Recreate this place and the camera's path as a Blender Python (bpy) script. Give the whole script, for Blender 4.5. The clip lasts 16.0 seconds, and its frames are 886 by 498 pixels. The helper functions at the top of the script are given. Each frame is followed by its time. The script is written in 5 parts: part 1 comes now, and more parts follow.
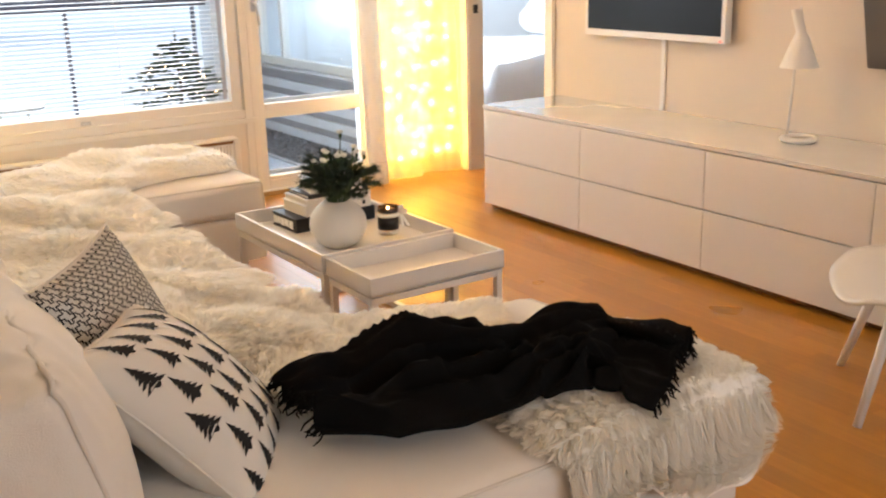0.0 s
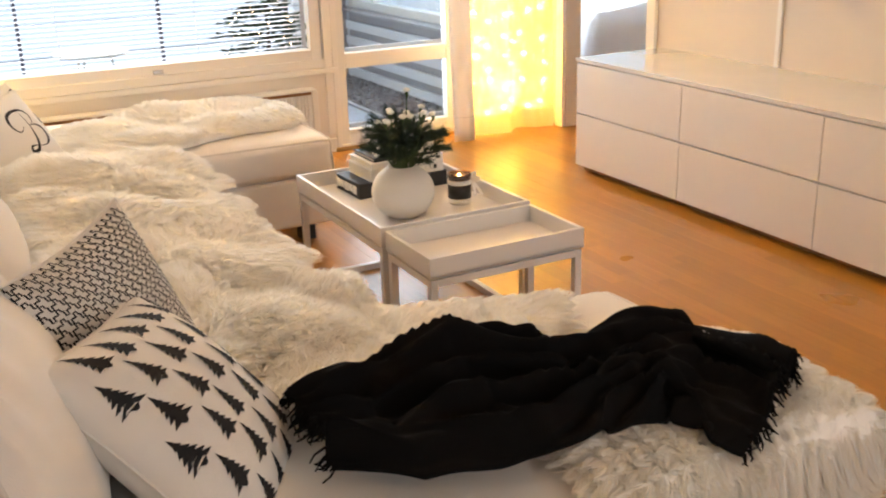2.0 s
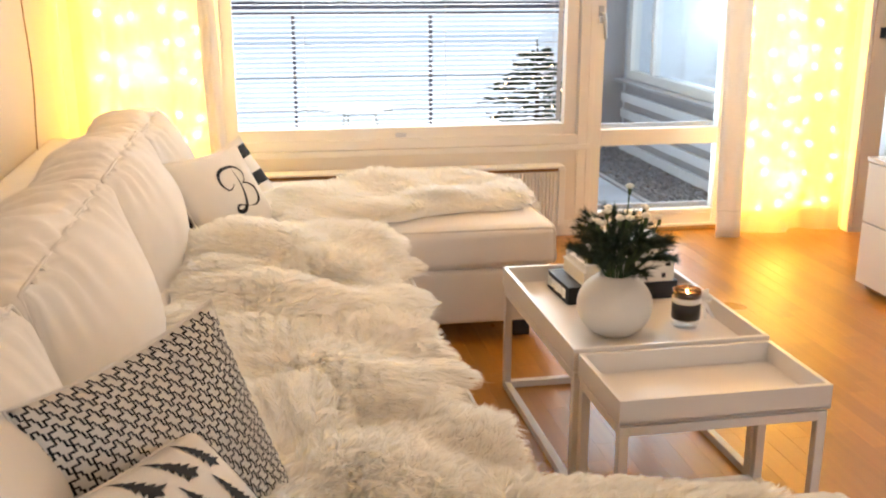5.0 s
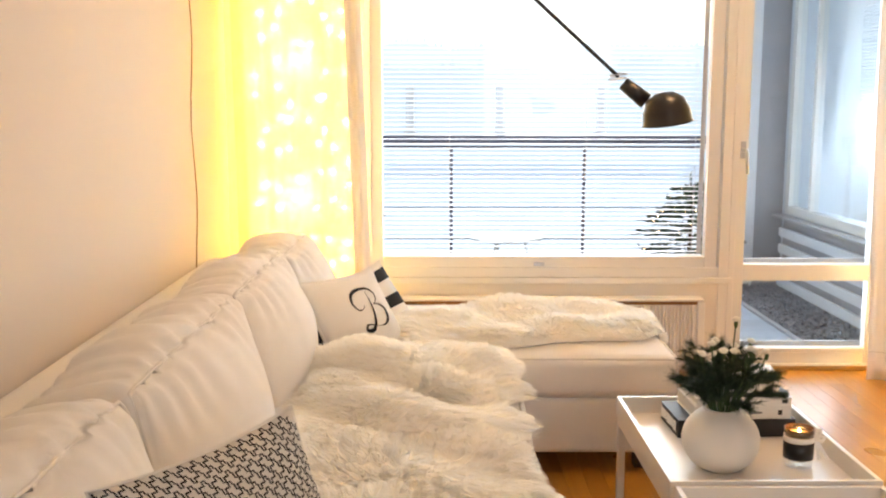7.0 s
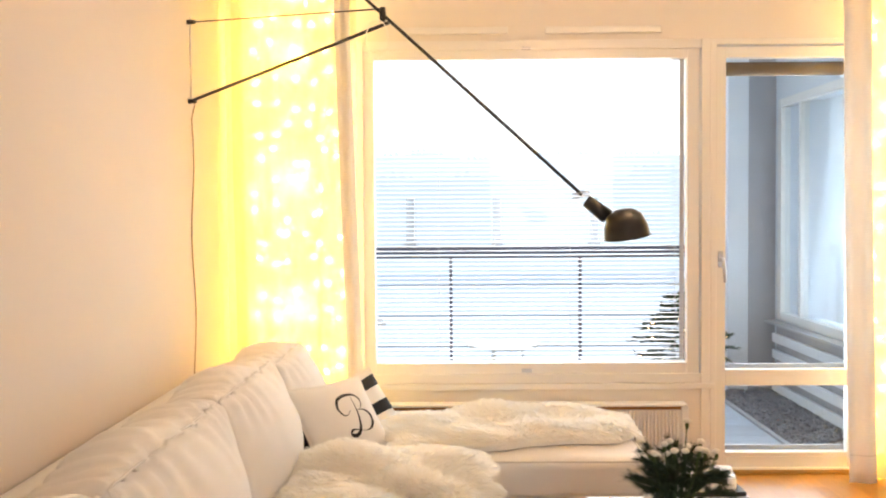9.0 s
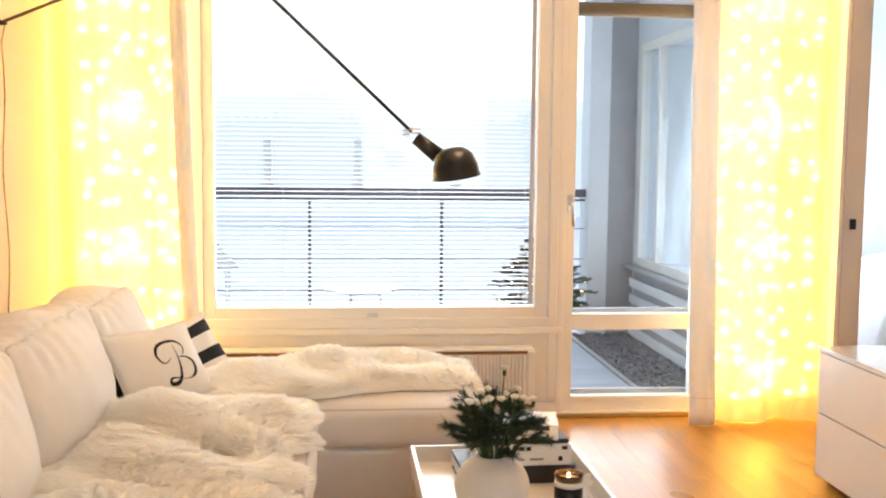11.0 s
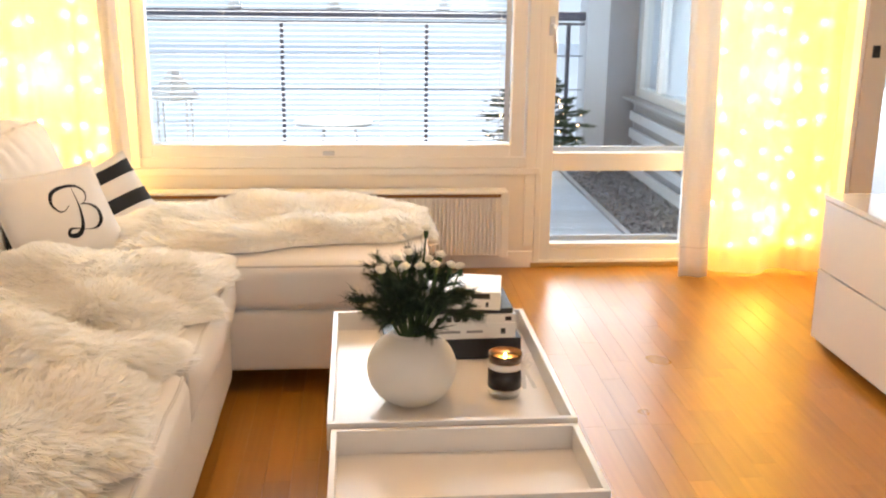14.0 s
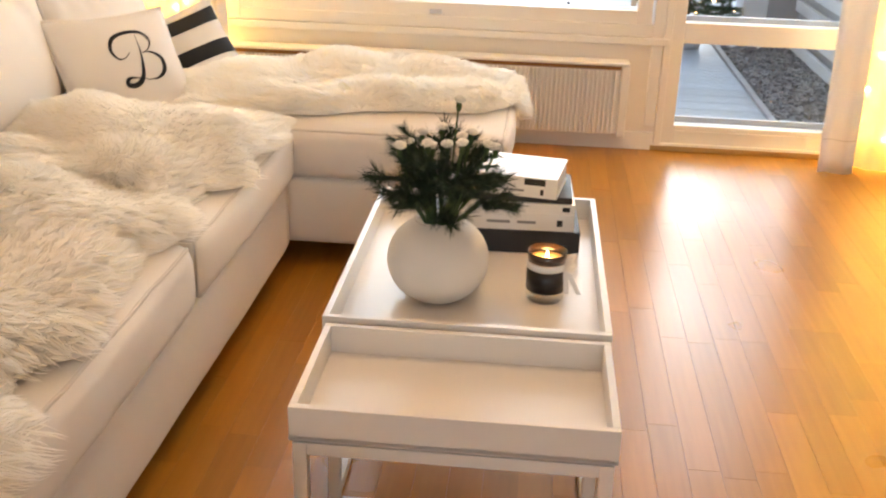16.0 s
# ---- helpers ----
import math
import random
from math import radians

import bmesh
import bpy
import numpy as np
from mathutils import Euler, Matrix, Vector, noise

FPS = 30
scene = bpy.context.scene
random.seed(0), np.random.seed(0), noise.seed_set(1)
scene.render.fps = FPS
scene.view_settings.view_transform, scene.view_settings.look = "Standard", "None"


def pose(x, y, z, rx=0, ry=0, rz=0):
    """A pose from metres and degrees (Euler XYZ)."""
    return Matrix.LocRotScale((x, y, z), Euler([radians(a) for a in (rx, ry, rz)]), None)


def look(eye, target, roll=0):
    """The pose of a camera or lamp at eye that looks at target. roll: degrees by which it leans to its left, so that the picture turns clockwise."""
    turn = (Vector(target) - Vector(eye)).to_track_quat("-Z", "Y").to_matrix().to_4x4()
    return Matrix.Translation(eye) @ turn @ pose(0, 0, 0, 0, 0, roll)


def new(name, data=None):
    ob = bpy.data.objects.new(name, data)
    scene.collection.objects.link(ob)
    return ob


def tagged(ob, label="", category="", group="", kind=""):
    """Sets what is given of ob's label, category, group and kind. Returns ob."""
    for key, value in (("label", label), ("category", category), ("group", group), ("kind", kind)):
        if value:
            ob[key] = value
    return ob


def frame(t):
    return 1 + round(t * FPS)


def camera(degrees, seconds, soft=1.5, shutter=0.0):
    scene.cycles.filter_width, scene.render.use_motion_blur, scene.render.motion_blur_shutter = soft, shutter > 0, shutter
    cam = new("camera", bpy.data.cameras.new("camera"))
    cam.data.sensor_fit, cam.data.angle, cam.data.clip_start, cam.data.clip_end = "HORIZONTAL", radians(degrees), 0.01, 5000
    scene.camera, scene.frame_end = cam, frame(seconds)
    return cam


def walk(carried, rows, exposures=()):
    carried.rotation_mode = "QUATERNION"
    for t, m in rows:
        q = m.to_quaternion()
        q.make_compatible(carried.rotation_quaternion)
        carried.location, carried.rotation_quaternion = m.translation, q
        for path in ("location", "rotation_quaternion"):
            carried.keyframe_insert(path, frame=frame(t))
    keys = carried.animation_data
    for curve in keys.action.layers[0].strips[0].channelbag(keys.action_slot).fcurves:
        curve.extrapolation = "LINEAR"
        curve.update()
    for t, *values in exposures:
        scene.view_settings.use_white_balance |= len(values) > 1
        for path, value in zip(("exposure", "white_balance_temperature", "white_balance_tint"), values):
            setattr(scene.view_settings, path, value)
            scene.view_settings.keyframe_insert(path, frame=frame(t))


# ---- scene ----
cam = camera(47.8, 16.0, soft=2.0, shutter=0.4)
METRES, EYE, TILT, LEAN, TURN = 2.9, 1.26, 0.0, 0.0, -34.4
PATH = [
    (0, (0.042, -0.098, 1.297), (1.094, 1.506, 0.73), -1.5),
    (0.5, (0.163, -0.094, 1.286), (1.11, 1.567, 0.699), -1.5),
    (1, (0.232, -0.041, 1.28), (1.137, 1.632, 0.664), -1.5),
    (1.5, (0.284, 0.047, 1.283), (1.17, 1.718, 0.635), -1.7),
    (2, (0.305, 0.143, 1.279), (1.162, 1.824, 0.615), -1.7),
    (2.5, (0.357, 0.207, 1.27), (1.123, 1.931, 0.605), -1.3),
    (3, (0.488, 0.21, 1.274), (1.087, 2.001, 0.616), -1.2),
    (5.5, (0.726, 0.541, 1.26), (0.975, 2.468, 0.785), 0.2),
    (6, (0.808, 0.48, 1.269), (0.909, 2.437, 0.873), 0.2),
    (6.5, (0.852, 0.437, 1.268), (0.87, 2.408, 0.93), 0.2),
    (7, (0.838, 0.39, 1.271), (0.844, 2.369, 0.984), 0.1),
    (7.5, (0.823, 0.333, 1.269), (0.832, 2.319, 1.039), -0.3),
    (8, (0.836, 0.283, 1.283), (0.833, 2.276, 1.109), -0.4),
    (8.5, (0.875, 0.237, 1.284), (0.852, 2.235, 1.179), -0.5),
    (9, (0.975, 0.182, 1.299), (0.945, 2.18, 1.226), -0.4),
    (9.5, (1.057, 0.189, 1.293), (1.069, 2.187, 1.217), -0.1),
    (10, (1.084, 0.233, 1.284), (1.187, 2.227, 1.175), -0.1),
    (12.5, (1.368, 0.524, 1.268), (1.59, 2.486, 0.945), 1.0),
    (13, (1.408, 0.613, 1.255), (1.618, 2.563, 0.863), 0.9),
    (13.5, (1.43, 0.711, 1.257), (1.63, 2.647, 0.799), 1.0),
    (14, (1.461, 0.812, 1.241), (1.617, 2.737, 0.722), 0.7),
    (14.5, (1.547, 0.873, 1.237), (1.614, 2.784, 0.653), 1.0),
    (15, (1.665, 0.905, 1.218), (1.629, 2.799, 0.574), 0.9),
    (15.5, (1.727, 0.993, 1.195), (1.626, 2.859, 0.483), 1.0),
    (16, (1.734, 1.103, 1.182), (1.565, 2.94, 0.408), 1.7),
]
EXPOSURES = [(0.0, 0.52), (3.0, 0.52), (7.0, 0.52), (16.0, 0.5)]
walk(cam, [(t, look(eye, target, roll)) for t, eye, target, roll in PATH], EXPOSURES)

# world: winter overcast, pale low sun behind cloud
world = bpy.data.worlds.new("overcast_sky")
scene.world = world
world.use_nodes = True
wn, wl = world.node_tree.nodes, world.node_tree.links
sky = wn.new("ShaderNodeTexSky")
sky.sky_type, sky.sun_disc = "NISHITA", False
sky.sun_elevation, sky.sun_rotation = radians(24), radians(20)
veil = wn.new("ShaderNodeMix")
veil.data_type = "RGBA"
veil.inputs["Factor"].default_value = 0.6
veil.inputs["B"].default_value = (12.0, 12.8, 13.8, 1)
wl.new(sky.outputs["Color"], veil.inputs["A"])
wl.new(veil.outputs["Result"], wn["Background"].inputs["Color"])
wn["Background"].inputs["Strength"].default_value = 0.088
sun = new("sun", bpy.data.lights.new("sun", "SUN"))
sun.data.energy, sun.data.angle, sun.data.color = 1.0, radians(25), (1.0, 0.95, 0.88)
sun.matrix_world = look((3, 30, 14), (0, 0, 0))


def area_lamp(name, eye, target, sx, sy, watts, colour):
    ob = new(name, bpy.data.lights.new(name, "AREA"))
    ob.data.shape, ob.data.size, ob.data.size_y, ob.data.energy, ob.data.color = "RECTANGLE", sx, sy, watts, colour
    ob.matrix_world = look(eye, target)
    return ob


def point_lamp(name, place, watts, colour, size=0.05):
    ob = new(name, bpy.data.lights.new(name, "POINT"))
    ob.data.energy, ob.data.color, ob.data.shadow_soft_size = watts, colour, size
    ob.location = place
    return ob


WARM, AMBER, DAY = (1.0, 0.61, 0.325), (1.0, 0.56, 0.07), (0.86, 0.93, 1.0)
area_lamp("window_daylight", (1.3, 5.32, 1.32), (1.3, 0, 0.9), 1.5, 1.45, 26, DAY)
area_lamp("door_daylight", (2.58, 5.32, 1.1), (2.58, 0, 0.8), 0.56, 1.8, 12, DAY)
area_lamp("rear_window_daylight", (2.2, -2.94, 1.45), (1.5, 3, 0.5), 1.6, 1.2, 24, DAY)
area_lamp("bedroom_daylight", (3.62, 6.3, 1.4), (6, 6.3, 0.8), 1.4, 1.1, 75, DAY)
for k, z in enumerate((0.25, 0.85, 1.45, 2.05)):
    point_lamp("fairy_light_glow", (0.17, 5.03, z), 4.4, AMBER)
    point_lamp("fairy_light_glow", (3.22, 5.04, z), 4.6, AMBER)
# warm fill lamp added over the table, its source out of view
point_lamp("room_fill_glow", (1.75, 3.2, 2.36), 24, WARM, 0.14)
# weak warm fill added at the rear of the room, no lamp known there
point_lamp("rear_fill_glow", (1.6, -1.4, 2.05), 13, WARM, 0.16)


# ---- materials ----
def shader(name):
    m = bpy.data.materials.new(name)
    m.use_nodes = True
    return m, m.node_tree.nodes, m.node_tree.links, m.node_tree.nodes["Principled BSDF"]


def paint(name, colour, rough=0.5, metal=0.0, var=0.06, scale=6.0, bump=0.0, fine=250.0, stretch=(1, 1, 1), coat=0.0, sheen=0.0, pick=0.0):
    """A surface with two scales of variation and a fine relief. pick: how much single objects differ."""
    m, n, l, b = shader(name)
    b.inputs["Roughness"].default_value, b.inputs["Metallic"].default_value = rough, metal
    b.inputs["Coat Weight"].default_value, b.inputs["Sheen Weight"].default_value = coat, sheen
    place, grow = n.new("ShaderNodeTexCoord"), n.new("ShaderNodeMapping")
    grow.inputs["Scale"].default_value = stretch
    l.new(place.outputs["Object"], grow.inputs["Vector"])
    wide, grain, ramp = n.new("ShaderNodeTexNoise"), n.new("ShaderNodeTexNoise"), n.new("ShaderNodeMix")
    wide.inputs["Scale"].default_value, wide.inputs["Detail"].default_value = scale, 5
    grain.inputs["Scale"].default_value, grain.inputs["Detail"].default_value = fine, 3
    for t in (wide, grain):
        l.new(grow.outputs["Vector"], t.inputs["Vector"])
    ramp.data_type = "RGBA"
    ramp.inputs["A"].default_value = (*(max(0, c * (1 - var)) for c in colour), 1)
    ramp.inputs["B"].default_value = (*(min(1, c * (1 + var)) for c in colour), 1)
    l.new(wide.outputs["Fac"], ramp.inputs["Factor"])
    out = ramp.outputs["Result"]
    if pick:
        info, hsv, rng = n.new("ShaderNodeObjectInfo"), n.new("ShaderNodeHueSaturation"), n.new("ShaderNodeMapRange")
        rng.inputs["To Min"].default_value, rng.inputs["To Max"].default_value = 1 - pick, 1 + pick
        l.new(info.outputs["Random"], rng.inputs["Value"])
        l.new(rng.outputs["Result"], hsv.inputs["Value"])
        l.new(out, hsv.inputs["Color"])
        out = hsv.outputs["Color"]
    l.new(out, b.inputs["Base Color"])
    if bump:
        relief = n.new("ShaderNodeBump")
        relief.inputs["Strength"].default_value, relief.inputs["Distance"].default_value = bump, 0.004
        l.new(grain.outputs["Fac"], relief.inputs["Height"])
        l.new(relief.outputs["Normal"], b.inputs["Normal"])
    return m


def oak(name, island):
    """Lacquered oak staves; each stave has its own tone."""
    m, n, l, b = shader(name)
    spot, grow, shift, spread = n.new("ShaderNodeNewGeometry"), n.new("ShaderNodeMapping"), n.new("ShaderNodeVectorMath"), n.new("ShaderNodeVectorMath")
    grow.inputs["Scale"].default_value = (46, 2.2, 10)
    spread.operation, shift.operation = "SCALE", "ADD"
    spread.inputs[0].default_value = (0.37, 9.1, 0)
    l.new(spot.outputs["Position"], shift.inputs[0])
    l.new(spread.outputs["Vector"], shift.inputs[1])
    l.new(shift.outputs["Vector"], grow.inputs["Vector"])
    grain, tone, ramp, hsv, rng = (n.new("ShaderNode" + k) for k in ("TexNoise", "NewGeometry" if island else "ObjectInfo", "Mix", "HueSaturation", "MapRange"))
    grain.inputs["Scale"].default_value, grain.inputs["Detail"].default_value, grain.inputs["Distortion"].default_value = 1.3, 5, 0.25
    l.new(grow.outputs["Vector"], grain.inputs["Vector"])
    ramp.data_type = "RGBA"
    ramp.inputs["A"].default_value, ramp.inputs["B"].default_value = (0.34, 0.142, 0.016, 1), (0.48, 0.222, 0.030, 1)
    l.new(grain.outputs["Fac"], ramp.inputs["Factor"])
    rng.inputs["To Min"].default_value, rng.inputs["To Max"].default_value = 0.87, 1.12
    l.new(tone.outputs["Random Per Island" if island else "Random"], spread.inputs["Scale"])
    l.new(tone.outputs["Random Per Island" if island else "Random"], rng.inputs["Value"])
    l.new(rng.outputs["Result"], hsv.inputs["Value"])
    l.new(ramp.outputs["Result"], hsv.inputs["Color"])
    l.new(hsv.outputs["Color"], b.inputs["Base Color"])
    b.inputs["Specular IOR Level"].default_value = 0.45
    wear, rough = n.new("ShaderNodeTexNoise"), n.new("ShaderNodeMapRange")
    wear.inputs["Scale"].default_value = 3
    rough.inputs["To Min"].default_value, rough.inputs["To Max"].default_value = 0.24, 0.35
    l.new(spot.outputs["Position"], wear.inputs["Vector"])
    l.new(wear.outputs["Fac"], rough.inputs["Value"])
    l.new(rough.outputs["Result"], b.inputs["Roughness"])
    relief = n.new("ShaderNodeBump")
    relief.inputs["Strength"].default_value, relief.inputs["Distance"].default_value = 0.05, 0.002
    l.new(grain.outputs["Fac"], relief.inputs["Height"])
    l.new(relief.outputs["Normal"], b.inputs["Normal"])
    return m


def pane_glass(name, tint=(0.95, 0.98, 1.0)):
    m, n, l, b = shader(name)
    clear, gloss, mix, fres = (n.new("ShaderNode" + k) for k in ("BsdfTransparent", "BsdfGlossy", "MixShader", "LayerWeight"))
    bend, part_of = n.new("ShaderNodeMath"), n.new("ShaderNodeMapRange")
    bend.operation = "POWER"
    bend.inputs[1].default_value = 4.0
    part_of.inputs["To Min"].default_value, part_of.inputs["To Max"].default_value = 0.025, 0.5
    clear.inputs["Color"].default_value = (*tint, 1)
    gloss.inputs["Roughness"].default_value = 0.02
    l.new(fres.outputs["Facing"], bend.inputs[0])
    l.new(bend.outputs[0], part_of.inputs["Value"])
    l.new(part_of.outputs["Result"], mix.inputs[0])
    l.new(clear.outputs[0], mix.inputs[1])
    l.new(gloss.outputs[0], mix.inputs[2])
    l.new(mix.outputs[0], n["Material Output"].inputs["Surface"])
    return m


def sheer(name, colour, see=0.22, through_cloth=0.6):
    """Thin woven cloth that lets light through."""
    m, n, l, b = shader(name)
    clear, soft, thin, mix, over = (n.new("ShaderNode" + k) for k in ("BsdfTransparent", "BsdfDiffuse", "BsdfTranslucent", "MixShader", "MixShader"))
    weave, ramp, place = n.new("ShaderNodeTexNoise"), n.new("ShaderNodeMix"), n.new("ShaderNodeTexCoord")
    weave.inputs["Scale"].default_value = 90
    l.new(place.outputs["Object"], weave.inputs["Vector"])
    ramp.data_type = "RGBA"
    ramp.inputs["A"].default_value, ramp.inputs["B"].default_value = (*(c * 0.94 for c in colour), 1), (*colour, 1)
    l.new(weave.outputs["Fac"], ramp.inputs["Factor"])
    for s in (soft, thin):
        l.new(ramp.outputs["Result"], s.inputs["Color"])
    mix.inputs[0].default_value, over.inputs[0].default_value = through_cloth, see
    l.new(soft.outputs[0], mix.inputs[1])
    l.new(thin.outputs[0], mix.inputs[2])
    l.new(mix.outputs[0], over.inputs[1])
    l.new(clear.outputs[0], over.inputs[2])
    l.new(over.outputs[0], n["Material Output"].inputs["Surface"])
    return m


def glow(name, colour, power):
    m, n, l, b = shader(name)
    b.inputs["Base Color"].default_value = (*colour, 1)
    b.inputs["Emission Color"].default_value, b.inputs["Emission Strength"].default_value = (*colour, 1), power
    return m


def fibre(name, dark, light):
    """Hair and needles: every strand has its own tone."""
    m, n, l, b = shader(name)
    geo, ramp = n.new("ShaderNodeNewGeometry"), n.new("ShaderNodeMix")
    ramp.data_type = "RGBA"
    ramp.inputs["A"].default_value, ramp.inputs["B"].default_value = (*dark, 1), (*light, 1)
    l.new(geo.outputs["Random Per Island"], ramp.inputs["Factor"])
    l.new(ramp.outputs["Result"], b.inputs["Base Color"])
    b.inputs["Roughness"].default_value = 0.75
    return m


def wool(name, dark, light):
    """Long pale wool: light passes partly through the hairs."""
    m, n, l, b = shader(name)
    geo, ramp, soft, thin, mix = (n.new("ShaderNode" + k) for k in ("NewGeometry", "Mix", "BsdfDiffuse", "BsdfTranslucent", "MixShader"))
    ramp.data_type = "RGBA"
    ramp.inputs["A"].default_value, ramp.inputs["B"].default_value = (*dark, 1), (*light, 1)
    l.new(geo.outputs["Random Per Island"], ramp.inputs["Factor"])
    for s in (soft, thin):
        l.new(ramp.outputs["Result"], s.inputs["Color"])
    mix.inputs[0].default_value = 0.5
    l.new(soft.outputs[0], mix.inputs[1])
    l.new(thin.outputs[0], mix.inputs[2])
    l.new(mix.outputs[0], n["Material Output"].inputs["Surface"])
    return m


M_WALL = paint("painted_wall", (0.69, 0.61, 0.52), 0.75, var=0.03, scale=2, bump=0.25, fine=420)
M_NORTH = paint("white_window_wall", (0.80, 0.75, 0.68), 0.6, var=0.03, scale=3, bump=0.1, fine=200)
M_CEIL = paint("white_ceiling", (0.82, 0.81, 0.79), 0.85, var=0.02, bump=0.2, fine=300)
M_GREYWALL = paint("pale_grey_wall", (0.68, 0.72, 0.76), 0.75, var=0.03, scale=2, bump=0.2, fine=400)
M_TRIM = paint("white_gloss_paint", (0.82, 0.80, 0.76), 0.32, var=0.03, scale=4, bump=0.06, fine=90)
M_LACQ = paint("white_lacquer", (0.76, 0.735, 0.70), 0.28, var=0.03, scale=3, bump=0.03, fine=60)
M_SOFA = paint("white_cotton_cover", (0.80, 0.77, 0.72), 0.9, var=0.05, scale=5, bump=0.5, fine=520, sheen=0.2)
M_PIPE = paint("cotton_piping", (0.70, 0.67, 0.62), 0.9, var=0.05, bump=0.3, fine=500)
M_HIDE = paint("sheepskin_hide", (0.95, 0.93, 0.88), 1.0, var=0.03, scale=25, bump=0.4, fine=120)
M_FUR = wool("cream_wool", (0.95, 0.92, 0.84), (0.99, 0.98, 0.955))
M_BLACKCLOTH = paint("black_wool_cloth", (0.005, 0.0046, 0.0045), 1.0, var=0.35, scale=9, bump=0.6, fine=700)
M_BLACKCLOTH.node_tree.nodes["Principled BSDF"].inputs["Specular IOR Level"].default_value = 0.12
M_BLACK = paint("black_enamel", (0.012, 0.011, 0.010), 0.35, var=0.2, bump=0.05)
M_STEEL = paint("brushed_steel", (0.55, 0.55, 0.56), 0.3, 1.0, var=0.08, bump=0.05)
M_CERAMIC = paint("matt_white_ceramic", (0.78, 0.76, 0.72), 0.62, var=0.03, scale=9, bump=0.12, fine=180)
M_PANE = pane_glass("window_glass")
M_GLASS = pane_glass("clear_glass", (0.97, 0.97, 0.96))
M_SLAT = paint("aluminium_slat", (0.66, 0.68, 0.71), 0.4, 0.2, var=0.04)
# voile colour yellowed: part of the fairy-light glow is in it
M_CURTAIN = sheer("sheer_voile", (0.90, 0.84, 0.66), 0.14)
M_BULB = glow("fairy_bulb", (1.0, 0.72, 0.28), 45)
M_OAK, M_OAKREST = oak("oak_stave", False), oak("oak_stave_joined", True)
# floor joint colour, also painted shade on radiator and sideboard
M_DARKGAP = paint("joint_and_gap_shade", (0.26, 0.115, 0.026), 0.5, var=0.2)
M_DECK = paint("grey_deck_board", (0.50, 0.56, 0.64), 0.4, var=0.15, scale=12, bump=0.3, fine=60, stretch=(1, 8, 1), pick=0.12)
M_STONE = paint("dark_gravel", (0.25, 0.25, 0.27), 0.6, var=0.6, scale=22, bump=0.4, fine=120)
M_CONCRETE = paint("pale_concrete", (0.62, 0.64, 0.66), 0.8, var=0.08, scale=5, bump=0.3, fine=120)
M_DARKWALL = paint("grey_cladding", (0.42, 0.42, 0.45), 0.6, var=0.12, scale=6, bump=0.2, fine=90)
M_RAIL = paint("dark_steel_rail", (0.12, 0.12, 0.16), 0.4, 0.3, var=0.1)
M_SNOW = paint("snowy_ground", (0.66, 0.72, 0.80), 0.9, var=0.12, scale=0.4, bump=0.5, fine=3)
M_LINEN = paint("white_bed_linen", (0.78, 0.80, 0.84), 0.9, var=0.05, scale=6, bump=0.4, fine=300)


# ---- mesh helpers ----
def finish(name, bm, material, smooth=False):
    me = bpy.data.meshes.new(name)
    bm.normal_update()
    bm.to_mesh(me)
    bm.free()
    if material:
        me.materials.append(material)
    if smooth:
        me.shade_smooth()
    return new(name, me)


def part(name, bm, material, parent, label="", smooth=False):
    ob = finish(name, bm, material, smooth)
    ob.parent = parent
    if label:
        tagged(ob, label)
    return ob


def twin(name, mesh_ob, parent, m):
    """One more piece on the same mesh."""
    ob = new(name, mesh_ob.data)
    ob.parent, ob.matrix_basis = parent, m
    return ob


def thing(name, label, category, place=(0, 0, 0), turn=0.0, group="", kind=""):
    ob = new(name)
    ob.matrix_basis = pose(*place, 0, 0, turn)
    ob.empty_display_size = 0.1
    return tagged(ob, label, category, group, kind)


def box(x0, x1, y0, y1, z0, z1, bevel=0.0, bm=None, segments=2):
    bm = bm or bmesh.new()
    made = bmesh.ops.create_cube(bm, size=1, matrix=Matrix.LocRotScale(((x0 + x1) / 2, (y0 + y1) / 2, (z0 + z1) / 2), None, (abs(x1 - x0), abs(y1 - y0), abs(z1 - z0))))
    if bevel:
        edges = list({e for v in made["verts"] for e in v.link_edges})
        bmesh.ops.bevel(bm, geom=edges, offset=bevel, segments=segments, affect="EDGES", profile=0.6)
    return bm


def tube(points, radius, bm=None, sides=8, ends=True):
    """A round bar along points; radius may be a list."""
    bm = bm or bmesh.new()
    pts = [Vector(p) for p in points]
    radii = radius if isinstance(radius, (list, tuple)) else [radius] * len(pts)
    rings, side = [], None
    for i, p in enumerate(pts):
        way = (pts[min(i + 1, len(pts) - 1)] - pts[max(i - 1, 0)]).normalized()
        side = (side - way * side.dot(way)).normalized() if side and (side - way * side.dot(way)).length > 1e-4 else way.orthogonal().normalized()
        up = way.cross(side)
        rings.append([bm.verts.new(p + (side * math.cos(a) + up * math.sin(a)) * radii[i]) for a in (2 * math.pi * k / sides for k in range(sides))])
    for a, b in zip(rings, rings[1:]):
        for k in range(sides):
            bm.faces.new((a[k], a[(k + 1) % sides], b[(k + 1) % sides], b[k]))
    if ends:
        bm.faces.new(rings[0][::-1]), bm.faces.new(rings[-1])
    return bm


